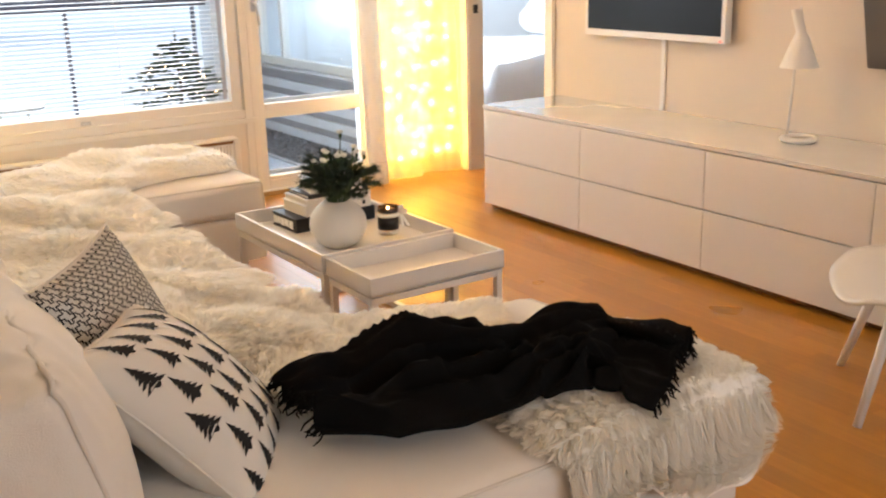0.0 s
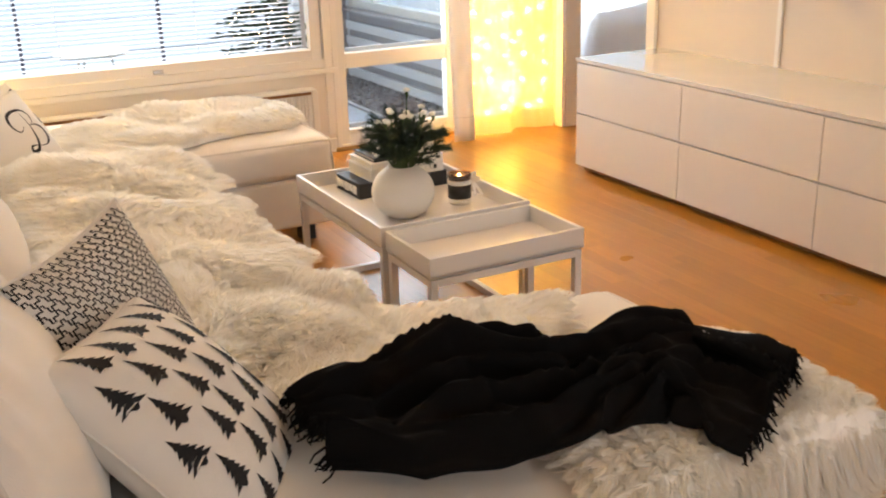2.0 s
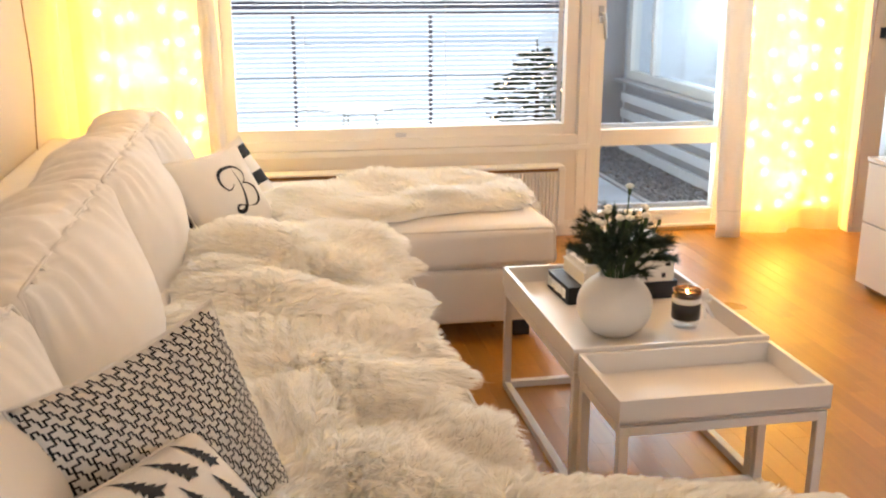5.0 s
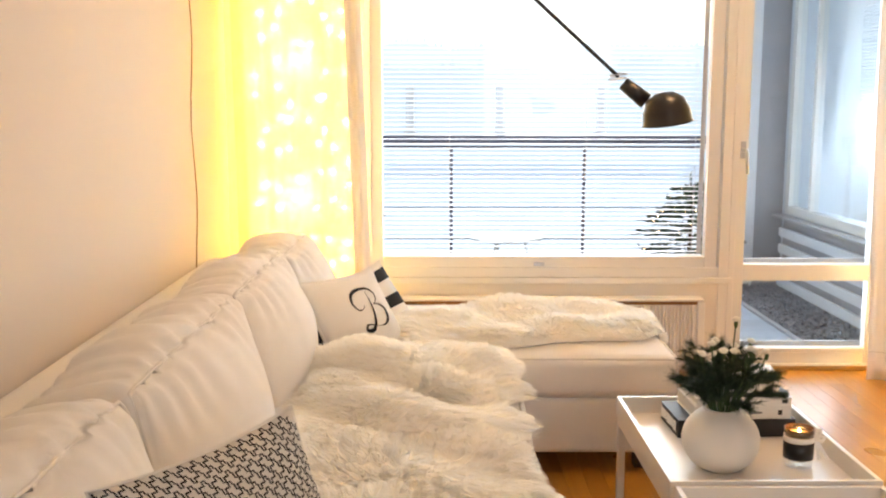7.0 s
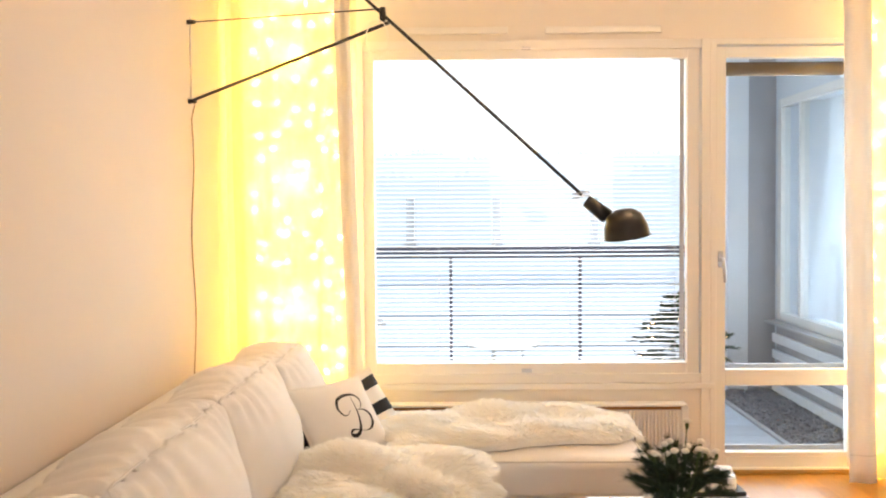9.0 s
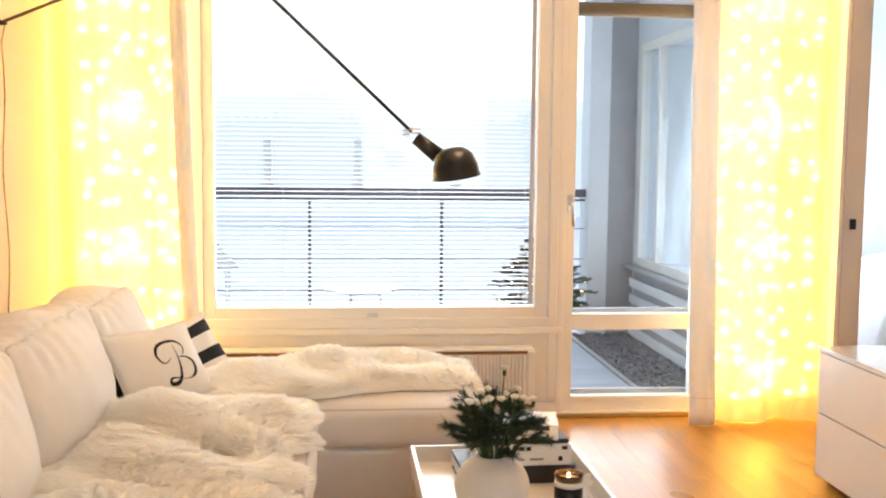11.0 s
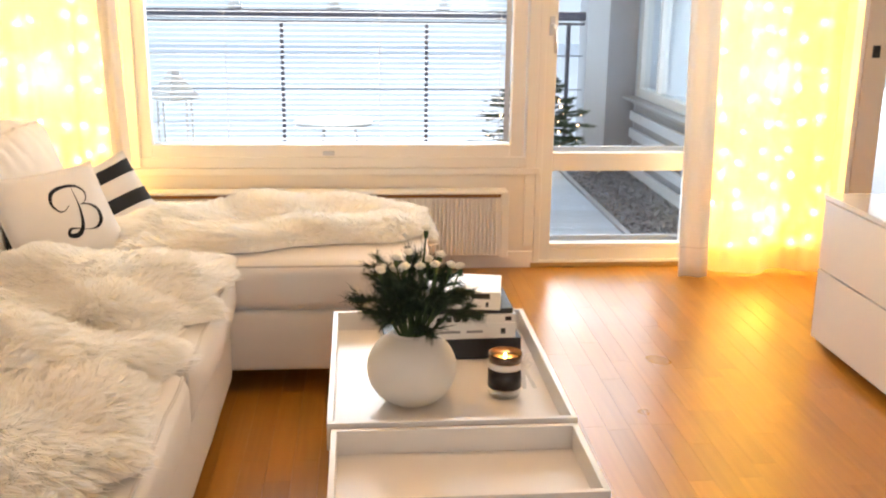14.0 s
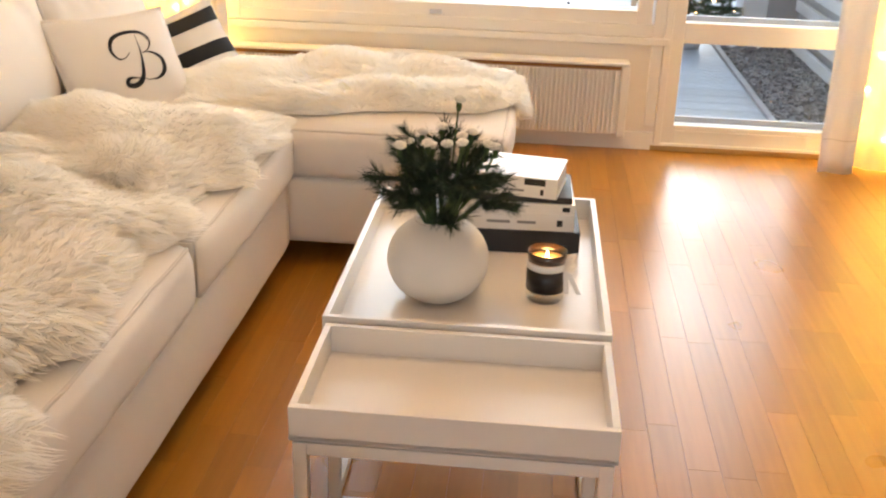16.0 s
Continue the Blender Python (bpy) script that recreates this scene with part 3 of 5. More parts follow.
# ---- sideboard, television, lamp ----
for k in range(4):
    y1 = 4.062 - k * 0.745
    unit = thing("sideboard", "low white lacquered sideboard unit with two handleless drawers", "sideboard", (3.042, y1 - 0.745, 0), group="row of sideboard units")
    part("body", box(0.02, 0.506, 0.001, 0.744, 0.06, 0.53), M_LACQ, unit)
    # dark colour here stands for the shadow gap below the drawers
    part("plinth", box(0.05, 0.50, 0.002, 0.743, 0, 0.058), M_DARKGAP, unit, "recessed plinth, dark to stand for the shadow gap")
    part("drawer_front", box(0, 0.019, 0.0015, 0.7435, 0.035, 0.283, 0.002), M_LACQ, unit)
    part("drawer_front", box(0, 0.019, 0.0015, 0.7435, 0.289, 0.525, 0.002), M_LACQ, unit)
top = thing("worktop", "long white glass top on the sideboard units", "worktop", (3.042, 4.065, 0.531))
part("panel", box(-0.004, 0.506, -2.986, 0.0, 0, 0.012, 0.002), M_LACQ, top)
part("glass", box(-0.006, 0.506, -2.988, 0.002, 0.0125, 0.018, 0.0015), paint("white_back_painted_glass", (0.78, 0.76, 0.72), 0.06, coat=1.0), top, "glossy glass sheet")
M_SCREEN = paint("dark_screen", (0.008, 0.009, 0.012), 0.3)
M_SCREEN.node_tree.nodes["Principled BSDF"].inputs["Specular IOR Level"].default_value = 0.15
tv = thing("television", "wall-mounted flat television, switched off, with slim white frame", "television", (X1, 3.34, 1.18))
part("screen", box(-0.062, -0.058, -0.425, 0.435, -0.26, 0.27), M_SCREEN, tv, "dark glossy screen")
part("bezel", box(-0.0575, -0.022, -0.448, 0.452, -0.29, 0.288, 0.006), M_LACQ, tv)
bm = box(-0.064, -0.0576, -0.448, 0.452, -0.29, -0.262)
box(-0.064, -0.0576, -0.448, 0.452, 0.271, 0.288, bm=bm), box(-0.064, -0.0576, -0.448, -0.426, -0.262, 0.271, bm=bm), box(-0.064, -0.0576, 0.436, 0.452, -0.262, 0.271, bm=bm)
part("frame_rim", bm, M_LACQ, tv)
part("mount", box(-0.022, 0, -0.15, 0.15, -0.1, 0.1), M_BLACK, tv)
part("standby_light", box(-0.066, -0.064, -0.43, -0.42, -0.284, -0.278), glow("red_led", (1.0, 0.05, 0.03), 3), tv, "red standby light")
tagged(finish("cable_cover", box(X1 - 0.012, X1 - 0.001, 3.29, 3.315, 0.551, 0.9, 0.003), M_LACQ), "white cable channel below the television", "cable cover")
lamp = thing("table_lamp", "white metal desk lamp with conical shade and ring base", "lamp", (3.36, 2.385, 0.549))
prof = [(0.055 + 0.016 * math.cos(a), 0.012 + 0.011 * math.sin(a)) for a in (2 * math.pi * k / 12 for k in range(13))]
part("base", lathe(prof, 32), M_LACQ, lamp, smooth=True)
part("stem", tube([(0.0, 0.055, 0.02), (0.0, 0.045, 0.2), (0, 0.03, 0.52)], 0.0045), M_LACQ, lamp, smooth=True)
bm = lathe([(0.075, 0.0), (0.072, 0.006), (0.03, 0.115), (0.02, 0.13), (0.02, 0.215), (0.0, 0.22)], 32)
bmesh.ops.transform(bm, matrix=pose(0, 0.02, 0.29, 0, 0, 0), verts=bm.verts)
for v in bm.verts:
    if v.co.z > 0.41:
        v.co.y += (v.co.z - 0.41) * 0.32
part("shade", bm, M_LACQ, lamp, smooth=True)


# ---- nesting tray tables ----
def tray_table(w, d, h, place, turn, label, name="tray_table"):
    t = thing(name, label, "coffee table", place, turn, group="nesting tray tables")
    s, rim = 0.022, 0.058
    tray = part("tray", box(-w / 2, w / 2, -d / 2, d / 2, h - rim, h - rim + 0.008), M_LACQ, t)
    for a, b, c, e in ((-w / 2, w / 2, -d / 2, -d / 2 + 0.012), (-w / 2, w / 2, d / 2 - 0.012, d / 2), (-w / 2, -w / 2 + 0.012, -d / 2 + 0.012, d / 2 - 0.012), (w / 2 - 0.012, w / 2, -d / 2 + 0.012, d / 2 - 0.012)):
        part("rim", box(a, b, c, e, h - rim + 0.001 * (a == c), h, 0.0015), M_LACQ, tray)
    z = h - rim - 0.006
    x, y = w / 2 - 0.004, d / 2 - 0.004
    for sx in (-1, 1):
        for sy in (-1, 1):
            part("leg", box(sx * x - s * (sx > 0), sx * x + s * (sx < 0), sy * y - s * (sy > 0), sy * y + s * (sy < 0), 0, z, 0.002), M_LACQ, t)
        part("side_rail", box(sx * x - s * (sx > 0), sx * x + s * (sx < 0), -y + s, y - s, z - s, z, 0.002), M_LACQ, t)
        part("floor_rail", box(sx * x - s * (sx > 0), sx * x + s * (sx < 0), -y + s, y - s, 0.0, s, 0.002), M_LACQ, t)
        part("end_rail", box(-x + s, x - s, sx * y - s * (sx > 0), sx * y + s * (sx < 0), z - s, z, 0.002), M_LACQ, t)
    part("floor_rail", box(-x + s, x - s, y - s, y, 0.0, s, 0.002), M_LACQ, t)
    return t


TT = 0.4
table_a = tray_table(0.506, 0.698, 0.39, (1.633, 2.997, 0), TT, "larger white tray table holding vase, books and candle")
table_b = tray_table(0.494, 0.280, 0.383, (1.639, 2.498, 0), TT, "smaller empty white tray table pulled out of the larger one")
TRAY = 0.3405

# unseen ceiling fitting, added to go with the warm fill lamp
fitting = thing("added_fitting", "unseen white disc added above the fill lamp", "ceiling light", (1.75, 3.2, TOP))
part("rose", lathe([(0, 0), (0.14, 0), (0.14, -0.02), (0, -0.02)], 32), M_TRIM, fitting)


# ---- outside ----
structure("ground", box(-300, 300, 8.2, 600, -3.2, -3.0), M_SNOW, "snow-covered ground reaching the horizon", "ground")
r = random.Random(4)
# self-lit sheets for the far wood; haze is painted as their pale glow
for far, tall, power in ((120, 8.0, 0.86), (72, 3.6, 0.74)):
    mist = glow("glowing_haze_wood", (0.78, 0.89, 1.0), power)
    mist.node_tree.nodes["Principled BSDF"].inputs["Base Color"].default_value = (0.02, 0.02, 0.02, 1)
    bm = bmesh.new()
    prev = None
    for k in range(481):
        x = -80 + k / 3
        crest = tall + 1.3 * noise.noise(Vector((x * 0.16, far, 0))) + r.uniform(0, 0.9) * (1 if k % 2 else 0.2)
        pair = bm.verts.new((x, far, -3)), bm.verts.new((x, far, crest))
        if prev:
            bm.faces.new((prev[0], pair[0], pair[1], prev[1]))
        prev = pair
    structure("backdrop", bm, mist, "self-lit sheet of distant winter wood, haze in its colour", "backdrop")
slab = structure("balcony_floor", box(-2.5, 3.5, Y1 + 0.2, 7.85, -0.2, -0.06), M_CONCRETE, "balcony slab with grey boards and a gravel strip", "floor")
# roof is out of view; its depth is reduced to brighten the balcony
structure("balcony_roof", box(-2.5, 3.5, Y1 + 0.2, 6.3, 2.5, 2.54), M_CONCRETE, "balcony roof slab, unseen and cut short for more light", "ceiling")
board = None
for k in range(17):
    m = pose(0.18, Y1 + 0.28 + k * 0.146, -0.04)
    if board:
        twin("deck_board", board, slab, m)
    else:
        bm = bmesh.new()
        for j in range(6):
            box(-2.6, 2.62, -0.07 + j * 0.0236, -0.07 + j * 0.0236 + 0.018, -0.012, 0.018, 0.002, bm, 1)
        board = part("deck_board", bm, M_DECK, slab)
        board.matrix_basis = m
part("deck_edge", box(2.805, 2.835, Y1 + 0.2, 7.6, -0.055, -0.012), M_DARKWALL, slab, "dark edging between boards and gravel")
part("deck_joint", box(2.08, 2.086, Y1 + 0.25, 7.6, -0.0205, -0.0195), M_BLACK, slab)
# gravel: many small stones in one heap
r = random.Random(11)
seedling = bmesh.new()
bmesh.ops.create_icosphere(seedling, subdivisions=1, radius=1)
ball = np.array([v.co[:] for v in seedling.verts])
ball_faces = np.array([[v.index for v in f.verts] for f in seedling.faces])
seedling.free()
rr = np.random.RandomState(11)
count = 3200
lump = ball[None] * (1 + 0.3 * rr.randn(count, len(ball), 1).clip(-1, 1)) * (rr.uniform(0.010, 0.021, count)[:, None, None] * rr.uniform(0.6, 1.1, (count, 1, 3)))
lump += np.stack([rr.uniform(2.85, 3.27, count), rr.uniform(Y1 + 0.25, 7.55, count), rr.uniform(-0.055, -0.022, count)], -1)[:, None]
me = bpy.data.meshes.new("gravel")
me.from_pydata(lump.reshape(-1, 3).tolist(), [], (ball_faces[None] + np.arange(count)[:, None, None] * len(ball)).reshape(-1, 3).tolist())
me.materials.append(M_STONE)
stones = new("gravel", me)
tagged(stones, "strip of dark gravel stones along the house wall", "gravel", kind="stuff")

rail = thing("balcony_railing", "dark steel balcony railing with posts and thin wires", "railing", (0, 7.7, 0))
part("top_rail", box(-2.5, 3.0, -0.03, 0.03, 0.985, 1.045, 0.006), M_RAIL, rail)
part("lower_rail", box(-2.5, 3.0, -0.012, 0.012, 0.955, 0.972, 0.003), M_RAIL, rail)
for k in range(6):
    part("post", box(-1.99 + k * 0.97 - 0.011, -1.99 + k * 0.97 + 0.011, -0.02, 0.02, -0.06, 0.96), M_RAIL, rail)
M_WIRE = paint("galvanised_wire", (0.42, 0.45, 0.50), 0.4, 0.5)
for z in (0.75, 0.52, 0.29):
    part("wire", tube([(-2.5, 0, z), (3.0, 0, z)], 0.005, sides=5), M_WIRE, rail)
M_STRIP = paint("frosted_glazing_strip", (0.84, 0.87, 0.9), 0.5, var=0.05)
for x in (-0.1, 0.62, 1.27, 2.0):
    strip = thing("glazing_post", "pale upright of the balcony glazing, standing on the rail", "glazing post", (x, 7.7, 1.046), group="balcony glazing uprights")
    part("upright", box(-0.03, 0.03, -0.012, 0.012, 0.02, 0.36, 0.004), M_STRIP, strip)
    part("clamp", box(-0.045, 0.045, -0.02, 0.02, 0.0, 0.03, 0.004), M_SLAT, strip)
structure("balcony_pillar", box(2.97, 3.12, 7.6, 7.85, -0.06, 2.5), paint("white_render", (0.85, 0.87, 0.90), 0.8, var=0.04, bump=0.2), "white rendered pillar at the balcony corner", "pillar")
structure("balcony_side_wall", box(3.12, 3.32, 7.6, 7.85, -0.06, 2.5), M_DARKWALL, "grey cladding strip at the balcony corner", "wall")
# clad outer wall of the bedroom beside the gravel, with its window
M_BOARD = paint("white_cladding_board", (0.80, 0.82, 0.85), 0.5, var=0.06, scale=5, stretch=(1, 0.3, 4), bump=0.1)
cladding = thing("cladding", "white horizontal cladding boards with dark gaps on the bedroom wall", "cladding", (WX, 0, 0), kind="structure")
part("backing", box(-0.02, 0.0, 5.31, 7.5, -0.05, 0.47), M_DARKWALL, cladding)
b = None
for k in range(4):
    m = pose(-0.045, 6.4, 0.02 + k * 0.118)
    if b:
        twin("board", b, cladding, m)
    else:
        b = part("board", box(-0.012, 0.012, -1.09, 1.09, -0.032, 0.032, 0.003), M_BOARD, cladding)
        b.matrix_basis = m
window = thing("window_2", "bedroom window facing the balcony, with a blind", "window", kind="structure")
bm = box(WX - 0.01, WX + 0.06, 5.5, 5.55, 0.5, 2.1, 0.004)
box(WX - 0.01, WX + 0.06, 7.45, 7.52, 0.5, 2.1, 0.004, bm), box(WX - 0.008, WX + 0.058, 5.55, 7.45, 0.5, 0.56, 0.004, bm), box(WX - 0.008, WX + 0.058, 5.55, 7.45, 2.04, 2.1, 0.004, bm)
box(WX - 0.006, WX + 0.056, 7.05, 7.09, 0.56, 2.04, 0.004, bm)
part("window_frame", bm, M_TRIM, window)
part("pane", box(WX + 0.02, WX + 0.025, 5.55, 7.05, 0.56, 2.04), M_PANE, window).visible_shadow = False
part("pane", box(WX + 0.02, WX + 0.025, 7.09, 7.45, 0.56, 2.04), M_PANE, window).visible_shadow = False
part("sill", box(WX - 0.1, WX - 0.01, 5.48, 7.54, 0.48, 0.498, 0.003), M_STEEL, window)
blind = thing("venetian_blind", "open white venetian blind in the bedroom window", "blind", (3.6, 6.3, 0))
part("headrail", box(-0.012, 0.012, -0.74, 0.74, 2.02, 2.045), M_SLAT, blind)
b = None
for k in range(56):
    m = pose(0, 0, 0.79 + k * 0.022, 0, 8, 0)
    b = twin("slat", b, blind, m) if b else part("slat", box(-0.012, 0.012, -0.74, 0.74, -0.0004, 0.0004), M_SLAT, blind)
    b.matrix_basis = m

# small fir with lights on the balcony
M_NEEDLE = fibre("fir_needles", (0.03, 0.055, 0.03), (0.085, 0.14, 0.075))
M_BARK = paint("brown_bark", (0.09, 0.055, 0.03), 0.9, var=0.3, scale=30, bump=0.8, fine=90)


def needles(strands, length, width, seed, spread=0.55):
    """Needle blades along branch lines, as lists for from_pydata."""
    rr = np.random.RandomState(seed)
    verts, faces = [], []
    for a, b, count in strands:
        a, b = np.array(a), np.array(b)
        way = (b - a) / (np.linalg.norm(b - a) + 1e-9)
        t = rr.rand(count)
        base = a + (b - a) * t[:, None]
        out = rr.randn(count, 3)
        out -= (out @ way)[:, None] * way
        out /= np.linalg.norm(out, axis=1)[:, None] + 1e-9
        tip = base + (out * spread + way * (1 - spread * 0.5)) * (length * rr.uniform(0.7, 1.2, count))[:, None]
        side = np.cross(out, way) * width
        k = len(verts)
        for i in range(count):
            verts += [base[i] - side[i], base[i] + side[i], tip[i]]
            faces.append((k + 3 * i, k + 3 * i + 1, k + 3 * i + 2))
    return verts, faces


def strand_mesh(name, verts, faces, material, parent):
    me = bpy.data.meshes.new(name)
    me.from_pydata([tuple(map(float, v)) for v in verts], [], faces)
    me.materials.append(material)
    ob = new(name, me)
    ob.parent = parent
    return ob


fir = thing("christmas_tree", "small bushy fir tree with tiny lights on the balcony", "tree", (2.60, 7.40, -0.02))
fir.matrix_basis = pose(2.60, 7.40, -0.02) @ Matrix.Diagonal((1.0, 0.7, 0.85, 1.0))
r = random.Random(21)
part("pot", lathe([(0.0, 0), (0.10, 0), (0.13, 0.16), (0.12, 0.16), (0.0, 0.15)], 20), M_DARKWALL, fir, smooth=True)
part("trunk", tube([(0, 0, 0.1), (0.01, 0, 0.5), (0, 0.01, 0.92)], [0.022, 0.014, 0.003]), M_BARK, fir)
strands, bulbs, boughs = [], [], bmesh.new()
for k in range(64):
    h = 0.14 + 0.72 * (k / 63) ** 0.9
    reach = (0.50 * (1 - (h - 0.1) / 0.84) + 0.04) * r.uniform(0.75, 1.15)
    a = k * 2.4 + r.uniform(-0.3, 0.3)
    base, end = Vector((0, 0, h)), Vector((reach * math.cos(a), reach * math.sin(a), h - 0.05 + 0.10 * r.random()))
    tube([base, end], [0.005, 0.0015], boughs, 4)
    strands.append((base + (end - base) * 0.15, end, 240))
    for s in range(5):
        p = base + (end - base) * r.uniform(0.3, 0.95)
        q = p + Vector((math.cos(a + r.choice((-0.8, 0.8))), math.sin(a + r.choice((-0.8, 0.8))), r.uniform(-0.2, 0.3))) * reach * 0.32
        strands.append((p, q, 80))
    bulbs.append(base + (end - base) * r.uniform(0.6, 1.0))
strands.append((Vector((0, 0, 0.8)), Vector((0, 0.01, 0.96)), 90))
part("boughs", boughs, M_BARK, fir)
strand_mesh("needles", *needles(strands, 0.042, 0.0026, 5), M_NEEDLE, fir)
b = None
for p in bulbs:
    if b:
        twin("light", b, fir, Matrix.Translation(p))
    else:
        sp = bmesh.new()
        bmesh.ops.create_icosphere(sp, subdivisions=1, radius=0.009)
        b = part("light", sp, glow("tree_bulb", (1.0, 0.56, 0.28), 14), fir)
        b.matrix_basis = Matrix.Translation(p)
# garden table and lantern
table = thing("garden_table", "small round white metal balcony table", "table", (1.28, 7.0, -0.02), group="balcony furniture")
part("tabletop", lathe([(0, 0.40), (0.24, 0.40), (0.245, 0.41), (0.24, 0.42), (0, 0.42)], 32), M_TRIM, table)
for k in range(3):
    a = k * 2.1
    part("leg", tube([(0.12 * math.cos(a), 0.12 * math.sin(a), 0.4), (0.2 * math.cos(a), 0.2 * math.sin(a), 0)], 0.009), M_TRIM, table)
lantern = thing("lantern", "white metal lantern on a tall stand", "lantern", (0.32, 7.0, -0.02), group="balcony furniture")
part("base", box(-0.1, 0.1, -0.1, 0.1, 0.0, 0.03, 0.003), M_TRIM, lantern)
for sx in (-1, 1):
    for sy in (-1, 1):
        part("post", box(sx * 0.085 - 0.006, sx * 0.085 + 0.006, sy * 0.085 - 0.006, sy * 0.085 + 0.006, 0.03, 0.55), M_TRIM, lantern)
part("roof", lathe([(0.16, 0.55), (0.15, 0.57), (0.05, 0.68), (0.03, 0.72), (0, 0.73)], 4), M_TRIM, lantern)

# ---- bedroom ----
bed = thing("bed", "wide bed made up with white duvet and pillows", "bed", (5.1, 6.3, 0))
part("bed_frame", box(-1.02, 1.02, -0.92, 0.92, 0.0, 0.26, 0.02), M_LINEN, bed)


def duvet(u, v):
    x, y = -1.12 + 2.1 * u, -1.0 + 2.0 * v
    n = noise.noise(Vector((x * 3, y * 3, 1))) * 0.035 + noise.noise(Vector((x * 8, y * 8, 2))) * 0.012
    drop = max(0, abs(y) - 0.9) * 4.2 + max(0, -1.0 - x) * 3.6
    return Vector((x, y, 0.58 + n - drop + 0.02 * math.sin(6 * x + 2 * y)))


part("duvet", grid_sheet(60, 60, duvet), M_LINEN, bed, "rumpled white duvet", True)
part("mattress", cushion(1.98, 1.82, 0.26, 0.05, n=8), M_LINEN, bed, smooth=True).location = (0, 0, 0.39)
for y in (-0.45, 0.45):
    ob = part("pillow", cushion(0.42, 0.7, 0.2, 0.1, (0, 0, 0.06), 0.01, n=14), M_LINEN, bed, "plump white pillow", True)
    ob.matrix_basis = pose(0.68, y, 0.78, 0, -38, 0)
shelf = thing("wall_shelf", "white wall shelf with metal brackets", "shelf", (4.55, 7.75, 0))
for z in (1.30, 1.62):
    part("board", box(-0.1, 0.4, -0.18, 0.0, z, z + 0.02, 0.002), M_TRIM, shelf)
    part("bracket", tube([(-0.06, -0.16, z), (-0.06, -0.01, z - 0.09), (-0.06, -0.01, z)], 0.005), M_STEEL, shelf)
pot = thing("potted_plant", "small green plant in a white pot on the shelf", "plant", (4.62, 7.66, 1.32))
part("pot", lathe([(0, 0), (0.04, 0), (0.05, 0.09), (0.045, 0.09), (0, 0.08)], 20), M_CERAMIC, pot, smooth=True)
strand_mesh("leaves", *needles([((0, 0, 0.08), (0.02, 0, 0.2), 60), ((0, 0, 0.08), (-0.03, 0.01, 0.18), 60)], 0.07, 0.007, 3), fibre("green_leaves", (0.03, 0.07, 0.02), (0.07, 0.14, 0.04)), pot)


# ---- soft things on the sofa ----
def pillow_form(size, thick):
    """A pillow's front surface: u to the right, v up, lift outward; side -1 for the back."""
    def f(u, v, lift=0.0, side=1):
        a, b = 2 * u - 1, 2 * v - 1
        t = max(0.0, (1 - abs(a) ** 2.4)) ** 0.62 * max(0.0, (1 - abs(b) ** 2.4)) ** 0.62
        x = a * size / 2 * (1 - 0.075 * (1 - b * b))
        y = b * size / 2 * (1 - 0.075 * (1 - a * a))
        w = 0.006 * noise.noise(Vector((a * 2.2, b * 2.2, size * 31))) * t
        return Vector((x, y, side * (thick / 2 * t + w) + lift * side))
    return f


def pillow(label, centre, right, up, size, thick, material, name="throw_pillow"):
    right, up = Vector(right).normalized(), Vector(up)
    up = (up - right * up.dot(right)).normalized()
    out = right.cross(up)
    ob = thing(name, label, "pillow", group="pillows on the sofa")
    ob.matrix_basis = Matrix(((right.x, up.x, out.x, centre[0]), (right.y, up.y, out.y, centre[1]), (right.z, up.z, out.z, centre[2]), (0, 0, 0, 1)))
    f = pillow_form(size, thick)
    bm = grid_sheet(26, 26, lambda u, v: f(u, v))
    grid_sheet(26, 26, lambda u, v: f(1 - u, v, 0, -1), bm)
    bmesh.ops.remove_doubles(bm, verts=bm.verts, dist=1e-4)
    part("cover", bm, material, ob, smooth=True)
    rim = [f(k / 20, 0) for k in range(20)] + [f(1, k / 20) for k in range(20)] + [f(1 - k / 20, 1) for k in range(20)] + [f(0, 1 - k / 20) for k in range(21)]
    part("edge_seam", tube(rim, 0.0028, sides=5), material, ob, smooth=True)
    return ob, f


M_PRINT = paint("black_print_ink", (0.012, 0.012, 0.013), 0.9, var=0.2)
M_CANVAS = paint("white_canvas", (0.80, 0.78, 0.74), 0.92, var=0.05, scale=8, bump=0.6, fine=600)

# fir-tree print
ob, f = pillow("white cushion printed with black fir trees", (0.572, 1.57, 0.52), (0.22, 0.356, -0.04), (-0.18, 0.196, 0.235), 0.42, 0.19, M_CANVAS)
r = random.Random(5)


def fir_print(cx, cy, h, lean):
    bm = bmesh.new()
    pts = []
    for k in range(6):
        y = 1 - k / 5.2
        w = 0.06 + 0.085 * k
        pts += [(w, y - 0.12 + r.uniform(-0.02, 0.02)), (w * 0.36, y - 0.09)]
    side = [(0.0, 1.08)] + pts + [(0.05, -0.2)]
    prev = None
    for x, y in side:
        row = []
        for s in (-1, 1):
            px, py = s * x * h * r.uniform(0.85, 1.1), (y - 0.45) * h
            u, v = cx + px * math.cos(lean) - py * math.sin(lean), cy + px * math.sin(lean) + py * math.cos(lean)
            row.append(bm.verts.new(f(min(0.985, max(0.015, u)), min(0.985, max(0.015, v)), 0.0016)))
        if prev:
            bm.faces.new((prev[0], row[0], row[1], prev[1]))
        prev = row
    return bm


for row in range(6):
    for col in range(6):
        part("printed_tree", fir_print(0.09 + col * 0.165 + 0.08 * (row % 2) + r.uniform(-0.015, 0.015), 0.1 + row * 0.162 + r.uniform(-0.015, 0.015), 0.128, r.uniform(0.05, 0.3)), M_PRINT, ob)

